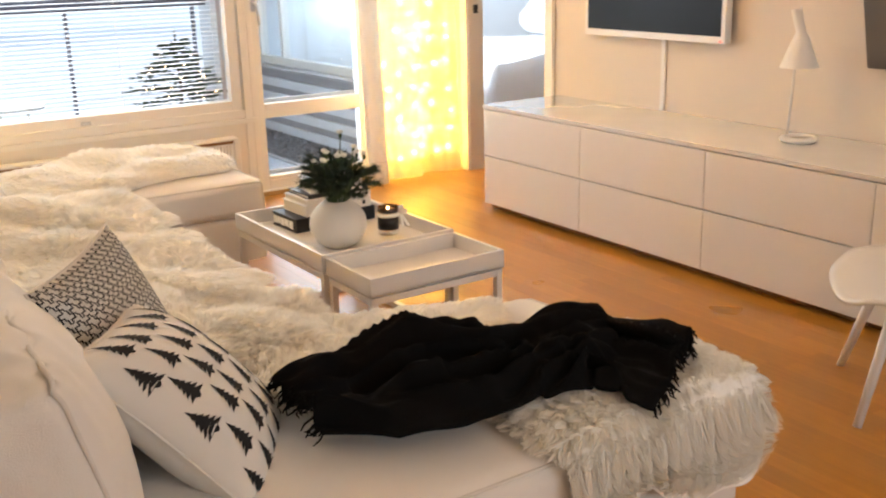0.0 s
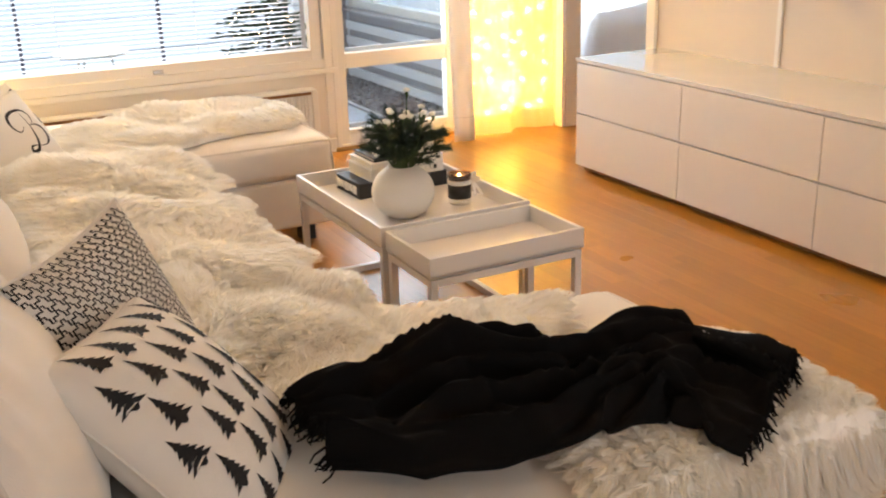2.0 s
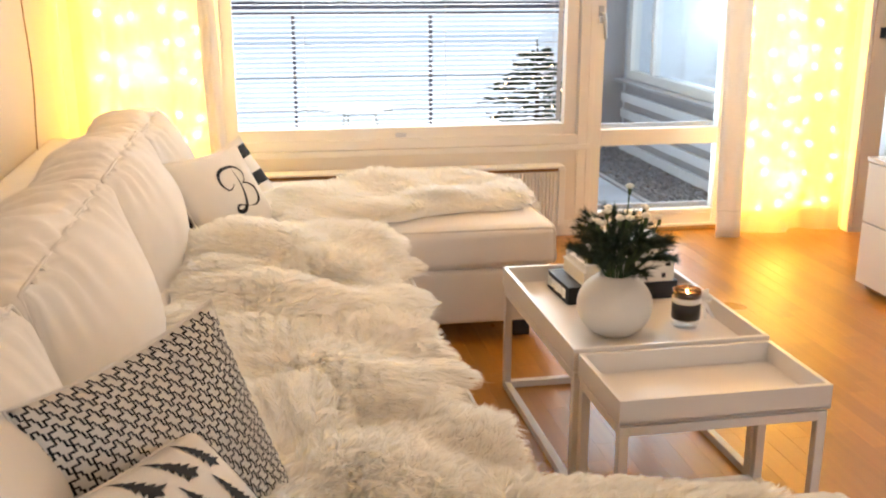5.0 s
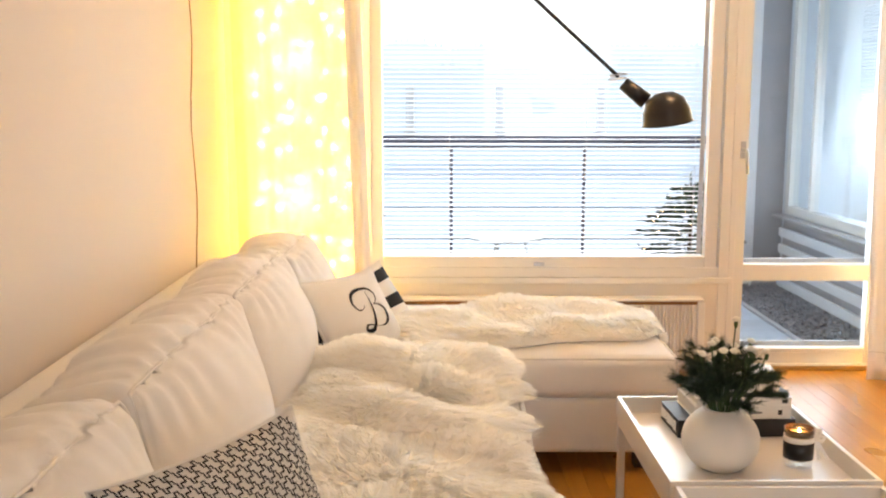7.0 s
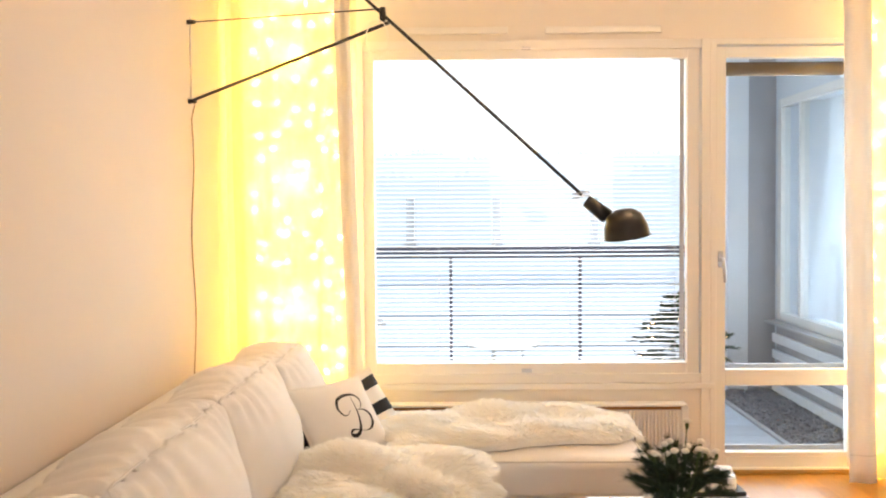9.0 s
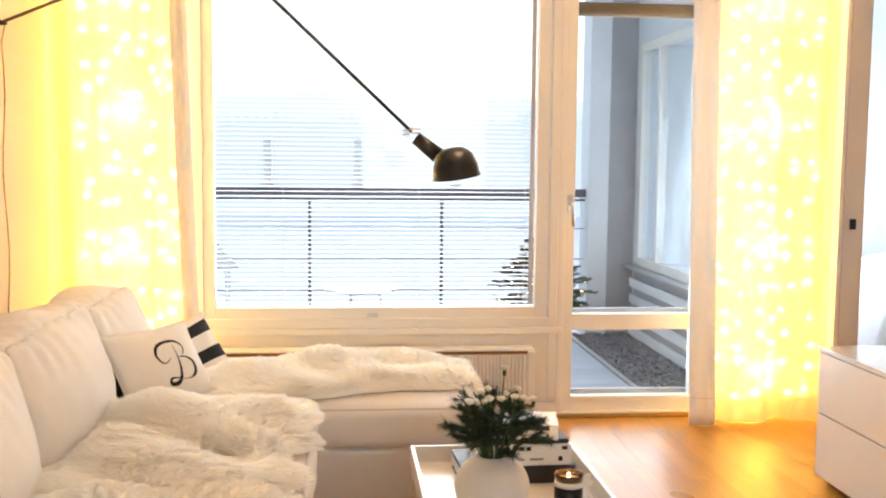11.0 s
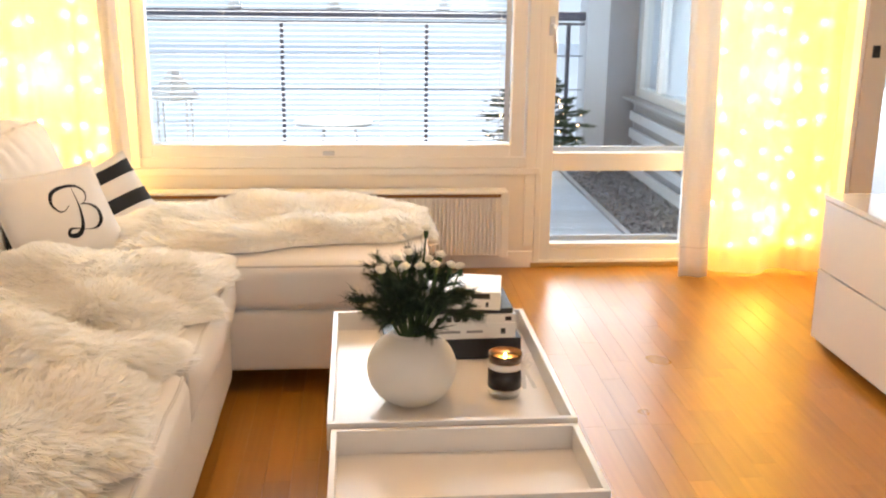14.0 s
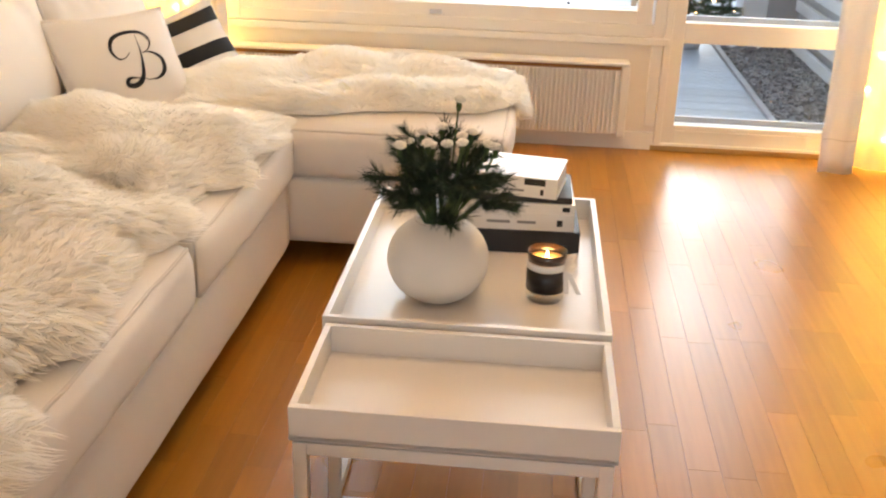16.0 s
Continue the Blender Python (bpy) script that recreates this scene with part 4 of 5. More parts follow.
# interlocking line print
ob, f = pillow("white cushion with a black interlocking line pattern", (0.535, 1.848, 0.560), (0.228, 0.312, 0.023), (-0.12, 0.10, 0.36), 0.405, 0.14, M_CANVAS)
motif = ((-1, 0), (-0.62, 0), (-0.62, 0.75), (-0.1, 0.75), (-0.1, 0.2), (0.14, 0.2), (0.14, -0.75), (0.62, -0.75), (0.62, 0), (1, 0))
for row in range(23):
    line = []
    for col in range(18):
        cx, cy = -0.01 + col * 0.060 + 0.024 * (row % 3), 0.025 + row * 0.0430
        if cx < 0.955:
            line += [(max(0.01, cx + x * 0.030), min(0.99, max(0.01, cy + y * 0.025))) for x, y in (motif if not line else motif[1:]) if cx + x * 0.030 < 0.99]
    bm = bmesh.new()
    ribbon(line, 0.0043, 0.0016, f, bm)
    part("printed_line", bm, M_PRINT, ob)

# monogram
ob, f = pillow("off-white cushion with a black script letter B", (0.55, 3.845, 0.50), (0.2, 0.262, 0.0), (-0.145, 0.10, 0.255), 0.40, 0.13, M_CANVAS)


def stroke(points, fat, n=40):
    """A smooth pen stroke through points (Catmull-Rom), thick in the middle of each sweep."""
    out = []
    for k in range(n + 1):
        s = k / n * (len(points) - 1)
        i = min(int(s), len(points) - 2)
        q = s - i
        p = [points[max(0, min(len(points) - 1, i + d))] for d in (-1, 0, 1, 2)]
        out.append(tuple(0.5 * (2 * p[1][a] + (p[2][a] - p[0][a]) * q + (2 * p[0][a] - 5 * p[1][a] + 4 * p[2][a] - p[3][a]) * q * q + (3 * p[1][a] - p[0][a] - 3 * p[2][a] + p[3][a]) * q ** 3) for a in (0, 1)))
    return ribbon(out, [0.0028 + fat * math.sin(math.pi * k / n) ** 2 for k in range(n + 1)], 0.0018, f)


O = (0.58, 0.55)
at = lambda pts: [(O[0] + x * 0.225, O[1] + y * 0.225) for x, y in pts]
part("letter_stroke", stroke(at(((0.15, 0.95), (0.1, 0.5), (-0.02, -0.1), (-0.2, -0.62), (-0.5, -0.85), (-0.82, -0.8), (-0.72, -0.6), (-0.4, -0.62), (0.0, -0.72))), 0.017), M_PRINT, ob)
part("letter_stroke", stroke(at(((-0.35, 0.3), (-0.6, 0.12), (-0.85, 0.15), (-0.95, 0.5), (-0.7, 0.92), (-0.2, 1.1), (0.35, 1.05), (0.62, 0.75), (0.45, 0.4), (0.15, 0.25))), 0.013), M_PRINT, ob)
part("letter_stroke", stroke(at(((0.12, 0.26), (0.5, 0.22), (0.8, -0.05), (0.72, -0.45), (0.4, -0.7), (0.0, -0.72))), 0.017), M_PRINT, ob)

# striped one behind it, and a dark grey one
ob, f = pillow("knitted cushion with broad black and white stripes", (0.565, 4.34, 0.435), (0.5, 0.55, 0.2), (-0.19, 0.05, 0.26), 0.36, 0.13, M_CANVAS)
for v0 in (0.16, 0.50, 0.84):
    part("stripe", grid_sheet(24, 6, lambda u, v: f(0.012 + 0.976 * u, v0 - 0.075 + 0.15 * v, 0.002)), M_PRINT, ob, "black knitted stripe", True)
    part("stripe", grid_sheet(24, 6, lambda u, v: f(0.988 - 0.976 * u, v0 - 0.075 + 0.15 * v, 0.002, -1)), M_PRINT, ob, "black knitted stripe", True)
pillow("charcoal grey cushion tucked behind the others", (0.475, 3.85, 0.47), (0.2, 0.25, 0.0), (-0.14, 0.08, 0.26), 0.26, 0.06, paint("charcoal_cloth", (0.03, 0.03, 0.032), 0.95, var=0.2, bump=0.5, fine=500))


# ---- sheepskins ----
def waves(x, y, seed):
    rr = np.random.RandomState(seed)
    z = 0
    for k in range(7):
        a, s, p = rr.rand() * 6.3, rr.uniform(6, 26), rr.rand() * 6.3
        z = z + np.sin((x * np.cos(a) + y * np.sin(a)) * s + p) * (3.2 / s)
    return z / 1.2


def folds(x, y, seed):
    """Soft uneven folds that run roughly across the seat."""
    bend = 0.9 * np.sin(x * 4.3 + seed) + 0.5 * np.sin(x * 9.1 + y * 3.7 + seed)
    return np.abs(np.sin(y * 7.5 + seed * 1.7 + bend)) ** 0.8 * (0.7 + 0.3 * np.sin(x * 6.5 + y * 2.1 + seed)) + 0.25 * np.sin(x * 17 + y * 13 + seed)


def seat_height(x, y):
    """Top of the seat cushions: crowned, rounded at the rim."""
    z = np.full_like(x, 0.41)
    for x0, x1, y0, y1 in ((0.2, 1.08, 1.91, 2.875), (0.2, 1.08, 2.885, 3.69), (0.2, 1.66, 3.7, 4.6), (0.2, 1.62, 1.14, 1.9)):
        a, b = (2 * x - x0 - x1) / (x1 - x0), (2 * y - y0 - y1) / (y1 - y0)
        crown = 0.42 + 0.022 * np.clip(1 - a * a, 0, 1) * np.clip(1 - b * b, 0, 1)
        z = np.where((np.abs(a) <= 1.03) & (np.abs(b) <= 1.03), np.maximum(z, crown), z)
    return z


def sheepskin(label, centre, lx, ly, turn, level, seed, count=44000, edge_x=9.0, edge_y=-9.0, ridge=0.0, hair=0.034):
    rr = np.random.RandomState(seed)
    ca, sa = math.cos(radians(turn)), math.sin(radians(turn))
    phase = rr.rand(5) * 6.3

    def outline(a):
        return 1 + 0.05 * np.sin(3 * a + phase[0]) + 0.06 * np.sin(5 * a + phase[1]) + 0.04 * np.sin(9 * a + phase[2]) + 0.02 * np.sin(17 * a + phase[3])

    def lay(a, q):
        """Angle and share of the radius to a place on the sofa, with overhanging edges let down."""
        sq = (np.abs(np.cos(a)) ** 3 + np.abs(np.sin(a)) ** 3) ** (-1 / 3)
        px, py = lx / 2 * sq * np.cos(a) * outline(a) * q, ly / 2 * sq * np.sin(a) * outline(a) * q
        x, y = centre[0] + px * ca - py * sa, centre[1] + px * sa + py * ca
        curl = 2.2 * waves(x, y, seed + 8)
        tuft = np.abs(np.sin(58 * x + 31 * y + 4 * curl)) * np.abs(np.sin(47 * y - 26 * x + 5 * curl)) + 0.5 * np.abs(np.sin(103 * x - 61 * y + 6 * curl))
        rim = np.sqrt(np.maximum(0, 1 - q ** 7))
        z = seat_height(x, y) + level + rim * (0.018 + 0.010 * tuft + np.maximum(0, 0.004 + 0.012 * waves(x, y, seed) + ridge * folds(x, y, seed)))
        ox, oy = np.maximum(0, x - edge_x), np.maximum(0, edge_y - y)
        far = np.maximum(ox, oy)
        z = z - np.maximum(0, far - 0.03) - 0.5 * np.minimum(far, 0.03)
        x = np.where(ox > 0, edge_x + 0.035 * (1 - np.exp(-ox / 0.035)), x)
        y = np.where(oy > 0, edge_y - 0.035 * (1 - np.exp(-oy / 0.035)), y)
        return np.stack([x, y, z], -1), (ox > 0.02), (oy > 0.02)

    skin = thing("sheepskin", label, "sheepskin", group="sheepskins on the sofa")
    na, nq = 220, 60
    ga, gq = np.meshgrid(np.arange(na) * 2 * math.pi / na, (np.arange(nq) + 0.02) / (nq - 0.98), indexing="ij")
    body = lay(ga.ravel(), gq.ravel())[0]
    pick = lambda i, j: (i % na) * nq + j
    me = bpy.data.meshes.new("fleece")
    me.from_pydata(body.tolist(), [], [(pick(i, j), pick(i, j + 1), pick(i + 1, j + 1), pick(i + 1, j)) for i in range(na) for j in range(nq - 1)])
    me.polygons.foreach_set("use_smooth", [True] * len(me.polygons))
    me.materials.append(M_HIDE)
    new("fleece", me).parent = skin
    count = int(count * 0.55)
    a, q = rr.rand(count) * 2 * math.pi, np.sqrt(rr.rand(count)) * 1.0
    base, hx, hy = lay(a, q)
    flow = np.stack([waves(base[:, 0], base[:, 1], seed + 1), waves(base[:, 0], base[:, 1], seed + 2)], -1)
    out = np.stack([np.cos(a) * ca - np.sin(a) * sa, np.cos(a) * sa + np.sin(a) * ca], -1) * (0.35 + 1.1 * q[:, None] ** 6)
    way = np.stack([flow[:, 0] * 1.1 + out[:, 0] + rr.randn(count) * 0.2, flow[:, 1] * 1.1 + out[:, 1] + rr.randn(count) * 0.2, 0.34 - 0.42 * q ** 8], -1)
    way[hx] = way[hx] * (1, 1, 0) * 0.5 + (0.8, 0, -0.6)
    way[hy] = way[hy] * (1, 1, 0) * 0.5 + (0, -0.8, -0.6)
    way /= np.linalg.norm(way, axis=1)[:, None]
    size = 1.2 * hair * (0.55 + 0.5 * q[:, None] ** 9) * (rr.uniform(0.7, 1.2, count) * (1 + 0.35 * waves(base[:, 0] * 3, base[:, 1] * 3, seed + 5).clip(-1, 1)))[:, None]
    tip = base + way * size
    cell = np.floor((base[:, :2] + 0.006 * rr.randn(count, 2)) / 0.034).astype(int)
    key = cell[:, 0] * 7919 + cell[:, 1]
    _, inv = np.unique(key, return_inverse=True)
    total = np.bincount(inv)
    mean = np.stack([np.bincount(inv, tip[:, k]) / total for k in range(3)], -1)[inv]
    tip = tip * 0.36 + mean * 0.64
    middle = base * 0.45 + tip * 0.55 + way * size * 0.12
    side = np.cross(way, rr.randn(count, 3))
    side = side / (np.linalg.norm(side, axis=1)[:, None] + 1e-9) * 0.0012
    # strand faces flipped to suit the camera's side, not only outward
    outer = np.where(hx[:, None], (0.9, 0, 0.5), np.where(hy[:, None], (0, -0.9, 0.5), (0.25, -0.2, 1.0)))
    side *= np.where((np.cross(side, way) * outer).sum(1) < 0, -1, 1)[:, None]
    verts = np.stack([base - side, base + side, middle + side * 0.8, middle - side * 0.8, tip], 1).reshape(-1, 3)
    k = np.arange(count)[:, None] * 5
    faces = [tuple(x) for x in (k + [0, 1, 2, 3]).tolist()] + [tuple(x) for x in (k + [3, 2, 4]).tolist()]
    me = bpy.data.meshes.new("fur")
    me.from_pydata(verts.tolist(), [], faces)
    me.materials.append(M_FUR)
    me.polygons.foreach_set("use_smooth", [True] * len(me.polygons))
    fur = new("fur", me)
    fur.parent = skin
    tagged(fur, "long cream wool", kind="stuff")
    return skin


SEAT = 0.432
PELT = "cream long-haired sheepskin spread over the sofa seat"
for k, (cy, cx, ly) in enumerate(((2.0, 0.80, 0.70), (2.47, 0.765, 0.68), (2.93, 0.745, 0.68), (3.40, 0.785, 0.72))):
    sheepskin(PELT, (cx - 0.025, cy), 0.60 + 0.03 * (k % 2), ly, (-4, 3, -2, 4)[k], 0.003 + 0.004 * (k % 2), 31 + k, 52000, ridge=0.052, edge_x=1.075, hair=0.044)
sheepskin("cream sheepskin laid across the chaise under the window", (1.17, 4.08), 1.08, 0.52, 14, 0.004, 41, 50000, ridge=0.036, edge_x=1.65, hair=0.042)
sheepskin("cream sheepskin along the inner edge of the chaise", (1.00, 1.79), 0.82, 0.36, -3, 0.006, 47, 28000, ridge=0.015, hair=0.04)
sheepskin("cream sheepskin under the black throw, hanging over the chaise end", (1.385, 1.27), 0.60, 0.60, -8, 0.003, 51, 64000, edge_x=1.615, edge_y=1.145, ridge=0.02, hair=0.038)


# ---- black throw ----
blanket = thing("throw_blanket", "black woollen throw lying crumpled with a short fringe", "blanket")
LINE = ((0.0, 0.74, 1.485, 0.24, -0.05), (0.14, 0.85, 1.465, 0.38, -0.05), (0.35, 1.03, 1.475, 0.46, -0.05), (0.5, 1.17, 1.405, 0.30, -0.1), (0.68, 1.32, 1.405, 0.36, -0.3), (0.85, 1.41, 1.345, 0.41, -0.65), (1.0, 1.435, 1.19, 0.27, -1.1))


def blanket_at(u, v):
    for a, b in zip(LINE, LINE[1:]):
        if u <= b[0]:
            s = (u - a[0]) / (b[0] - a[0])
            s = s * s * (3 - 2 * s) * 0.5 + s * 0.5
            cx, cy, w, turn = (a[k] + (b[k] - a[k]) * s for k in (1, 2, 3, 4))
            break
    d = (v - 0.5) * w
    x, y = cx - math.sin(turn) * d, cy + math.cos(turn) * d
    warp = 0.9 * math.sin(u * 5.2 + 0.4) + 1.6 * noise.noise(Vector((u * 2.5, v * 1.5, 7.7)))
    f1 = noise.noise(Vector((u * 3.2, v * 6.0 + warp, 3.3)))
    f2 = noise.noise(Vector((u * 8 + 4 + v * 3, v * 10 + warp, 8.1)))
    f3 = noise.noise(Vector((u * 20, v * 18 + warp, 2.2)))
    rim = min(1.0, 7 * min(v, 1 - v) + 0.05)
    crease = max(0.0, 1 - abs(f1) * 3.4)
    hump = 0.04 * math.exp(-((u - 0.36) / 0.10) ** 2) * v + 0.008 * math.exp(-((u - 0.76) / 0.13) ** 2)
    z = SEAT + 0.053 + rim * (0.012 + 0.042 * crease + 0.03 * f2 + 0.009 * f3 + hump * (0.5 + v))
    x += 0.022 * f2 + 0.02 * f1
    y += 0.02 * f1 + 0.016 * noise.noise(Vector((u * 9, v * 2, 5)))
    over = max(0, 1.14 - y)
    return Vector((x, y, max(z, SEAT + 0.045 + 0.015 * rim) - over))


cloth = part("cloth", grid_sheet(110, 64, blanket_at), M_BLACKCLOTH, blanket, smooth=True)
solid = cloth.modifiers.new("thickness", "SOLIDIFY")
solid.thickness = 0.006
r = random.Random(9)
for u in (0.0, 1.0):
    bm = bmesh.new()
    for k in range(70):
        p = blanket_at(u, k / 69)
        away = (p - blanket_at(0.04 if u == 0 else 0.96, k / 69)).normalized()
        q = p + away * r.uniform(0.004, 0.011) + Vector((r.uniform(-0.008, 0.008), r.uniform(-0.008, 0.008), -0.010))
        e = q + away * r.uniform(0.0, 0.006) + Vector((r.uniform(-0.008, 0.008), r.uniform(-0.008, 0.008), -0.010 * r.random()))
        tube([p, q, e], [0.0022, 0.0018, 0.0012], bm, 4)
    part("fringe", bm, M_BLACKCLOTH, blanket, "twisted black fringe")


# ---- on the tray table ----
vase = thing("vase", "round matt white ceramic vase with fir sprigs and white flowers", "vase", (1.562, 2.87, TRAY))
prof = [(0.0, 0.0), (0.042, 0.0)] + [(0.0985 * math.cos(a), 0.078 + 0.088 * math.sin(a)) for a in (radians(-62 + k * 8) for k in range(16))] + [(0.045, 0.158), (0.038, 0.154), (0.036, 0.10), (0.0, 0.09)]
part("body", lathe(prof, 48), M_CERAMIC, vase, smooth=True)
part("rim", lathe([(0.046, 0.156), (0.046, 0.160), (0.038, 0.160), (0.038, 0.154)], 40), M_CERAMIC, vase, smooth=True)
posy = thing("bouquet", "fir sprigs with small white flowers standing in the vase", "bouquet", (1.562, 2.87, TRAY + 0.12))
r = random.Random(13)
sprigs = []
M_LEAF = fibre("dark_fir_needles", (0.006, 0.018, 0.008), (0.022, 0.05, 0.022))
M_STEM = paint("green_stem", (0.05, 0.09, 0.03), 0.7, var=0.2)
for k in range(36):
    a = k * 2.4 + r.uniform(-0.3, 0.3)
    out, top = r.uniform(0.05, 0.165), r.uniform(0.085, 0.18)
    p0 = Vector((0.02 * math.cos(a), 0.02 * math.sin(a), 0.02))
    p1 = Vector((out * 0.55 * math.cos(a), out * 0.55 * math.sin(a), top * 0.85))
    p2 = Vector((out * math.cos(a), out * math.sin(a), top + (0.02 if out < 0.1 else -0.015)))
    part("stem", tube([p0, p1, p2], [0.0022, 0.0018, 0.001], sides=5), M_STEM, posy)
    sprigs += [(p0 + (p1 - p0) * 0.55, p1, 60), (p1, p2, 150)]
    for s in (-1, 1):
        q = p1 + (p2 - p1) * r.uniform(0.1, 0.6)
        sprigs.append((q, q + Vector((math.cos(a + s * 0.8) * 0.04, math.sin(a + s * 0.8) * 0.04, r.uniform(0, 0.02))), 70))
strand_mesh("needles", *needles(sprigs, 0.031, 0.0010, 17, 0.6), M_LEAF, posy)
M_PETAL = paint("white_petals", (0.80, 0.79, 0.72), 0.8, var=0.06)


def bloom(size, seed):
    bm = bmesh.new()
    rr = random.Random(seed)
    for ring in range(3):
        for k in range(7):
            a = k * 0.9 + ring * 0.4 + rr.uniform(-0.1, 0.1)
            tilt = 40 + ring * 20
            m = Matrix.Translation((0, 0, 0)) @ pose(0, 0, 0, 0, 0, math.degrees(a)) @ pose(0, 0, 0, 0, -tilt, 0) @ Matrix.Diagonal((size, size * 0.72, size * 0.3, 1)) @ Matrix.Translation((0.62, 0, 0))
            bmesh.ops.create_icosphere(bm, subdivisions=1, radius=0.62, matrix=m)
    return bm


flower_mesh = None
for k in range(15):
    a = k * 2.399
    rad = 0.012 + 0.085 * math.sqrt(k / 15) + r.uniform(-0.01, 0.01)
    z = 0.262 if k == 0 else r.uniform(0.175, 0.245) - rad * 0.45
    x, y = (0.03, 0.01) if k == 0 else (rad * math.cos(a) + 0.012, rad * math.sin(a))
    part("stalk", tube([(x * 0.3, y * 0.3, 0.05), (x * 0.75, y * 0.75, z * 0.6), (x, y, z)], 0.0019, sides=5), M_STEM, posy)
    part("calyx", lathe([(0.0, -0.016), (0.0036, -0.014), (0.0055, -0.004), (0.0045, 0.002), (0.0, 0.002)], 8, (x, y, z)), M_STEM, posy)
    m = pose(x, y, z, r.uniform(-20, 20), r.uniform(-20, 20), r.uniform(0, 90))
    if flower_mesh:
        twin("flower", flower_mesh, posy, m)
    else:
        flower_mesh = part("flower", bloom(0.0135, 2), M_PETAL, posy, smooth=True)
        flower_mesh.matrix_basis = m


def book(label, w, d, h, place, turn, cover, pages, bars=(), round_spine=True):
    """A hardback lying flat; its spine faces -y. bars: (x0, x1, z0, z1) marks on the spine."""
    b = thing("book", label, "book", place, turn, group="books on the tray")
    part("cover", box(-w / 2, w / 2, -d / 2, d / 2, 0, 0.003, 0.0008), cover, b), part("cover", box(-w / 2, w / 2, -d / 2, d / 2, h - 0.003, h, 0.0008), cover, b)
    part("spine", box(-w / 2, w / 2, -d / 2 - 0.0025, -d / 2 + 0.001, 0.0005, h - 0.0005, 0.0008), cover, b)
    part("page_block", box(-w / 2 + 0.003, w / 2 - 0.003, -d / 2 + 0.001, d / 2 - 0.004, 0.003, h - 0.003), pages, b)
    for x0, x1, z0, z1, m in bars:
        part("spine_print", box(x0, x1, -d / 2 - 0.0034, -d / 2 - 0.0025, z0, z1), m, b)
    return b


M_PAGES = paint("book_pages", (0.75, 0.72, 0.65), 0.9, var=0.06, stretch=(1, 1, 60), bump=0.3)
M_COVERB = paint("black_book_cloth", (0.012, 0.012, 0.013), 0.5, var=0.2, bump=0.1)
M_COVERW = paint("white_book_cover", (0.80, 0.79, 0.76), 0.35, var=0.03)
M_GREYINK = paint("grey_ink", (0.25, 0.25, 0.25), 0.7)
M_WHITEINK = paint("white_ink", (0.85, 0.85, 0.83), 0.6)
z = TRAY
big = book("thick black hardback lying at the bottom of the pile", 0.335, 0.185, 0.052, (1.672, 3.2, z), 2.5, M_COVERB, M_COVERB)
# white blocks of lettering on its short side
for k, (a, bq) in enumerate(((-0.072, -0.045), (-0.038, -0.012), (-0.006, 0.022), (0.03, 0.05), (0.056, 0.08))):
    part("title_block", box(-0.1695, -0.1676, a, bq, 0.012 + 0.003 * (k % 2), 0.04), M_WHITEINK, big, "white title lettering blocks")
z += 0.052
book("white hardback with small print on its spine", 0.275, 0.18, 0.04, (1.688, 3.2, z), 2.5, M_COVERW, M_PAGES, ((0.1, 0.112, 0.012, 0.026, M_BLACK), (-0.05, 0.0, 0.016, 0.022, M_GREYINK), (0.015, 0.055, 0.016, 0.022, M_GREYINK)))
z += 0.04
book("slim white hardback with black lettering bars on its spine", 0.27, 0.175, 0.022, (1.69, 3.197, z), 2.5, M_COVERW, M_PAGES, ((-0.06, -0.045, 0.005, 0.017, M_BLACK), (-0.038, -0.024, 0.005, 0.017, M_BLACK), (-0.017, -0.004, 0.005, 0.017, M_BLACK), (0.003, 0.016, 0.005, 0.017, M_BLACK), (0.108, 0.124, 0.006, 0.016, M_BLACK)))
z += 0.022
book("dark-covered thin book near the top of the pile", 0.25, 0.16, 0.014, (1.695, 3.197, z), 1, M_COVERB, M_PAGES)
z += 0.014
topb = book("small thick white book with a black motif, lying askew on top", 0.2, 0.15, 0.045, (1.70, 3.19, z), -9, M_COVERW, M_PAGES, ((-0.02, 0.03, 0.012, 0.017, M_GREYINK), (0.065, 0.072, 0.008, 0.02, M_BLACK), (0.03, 0.075, 0.028, 0.042, M_BLACK)))

candle = thing("candle", "burning candle in a dark banded glass with white ribbon", "candle", (1.772, 2.89, TRAY))
part("glass", lathe([(0.0, 0.0), (0.034, 0.0), (0.0365, 0.004), (0.0375, 0.1), (0.036, 0.1), (0.0345, 0.018), (0.0, 0.016)], 36), M_GLASS, candle, "clear thick-bottomed glass", True)
part("label", lathe([(0.0372, 0.022), (0.0378, 0.022), (0.0381, 0.066), (0.0374, 0.066)], 36), M_BLACK, candle, "black label", True)
part("band", lathe([(0.0376, 0.067), (0.0386, 0.067), (0.0388, 0.081), (0.0378, 0.081)], 36), M_WHITEINK, candle, "white satin ribbon band", True)
part("smoked_rim", lathe([(0.0374, 0.082), (0.0380, 0.082), (0.0382, 0.1005), (0.0376, 0.1005)], 36), paint("smoked_glass_band", (0.05, 0.022, 0.01), 0.15, var=0.2, coat=1.0), candle, "smoke-brown glass rim", True)
# orange of the wax is the flame's light, painted in
m_wax = paint("flame_glow_wax", (0.85, 0.55, 0.22), 0.4)
part("wax", lathe([(0.0, 0.02), (0.034, 0.02), (0.0345, 0.084), (0.02, 0.082), (0.0, 0.081)], 32), m_wax, candle, "melted wax with the flame's orange glow in its colour", True)
part("wick", tube([(0, 0, 0.08), (0.001, 0, 0.091)], 0.0012, sides=5), M_BLACK, candle)
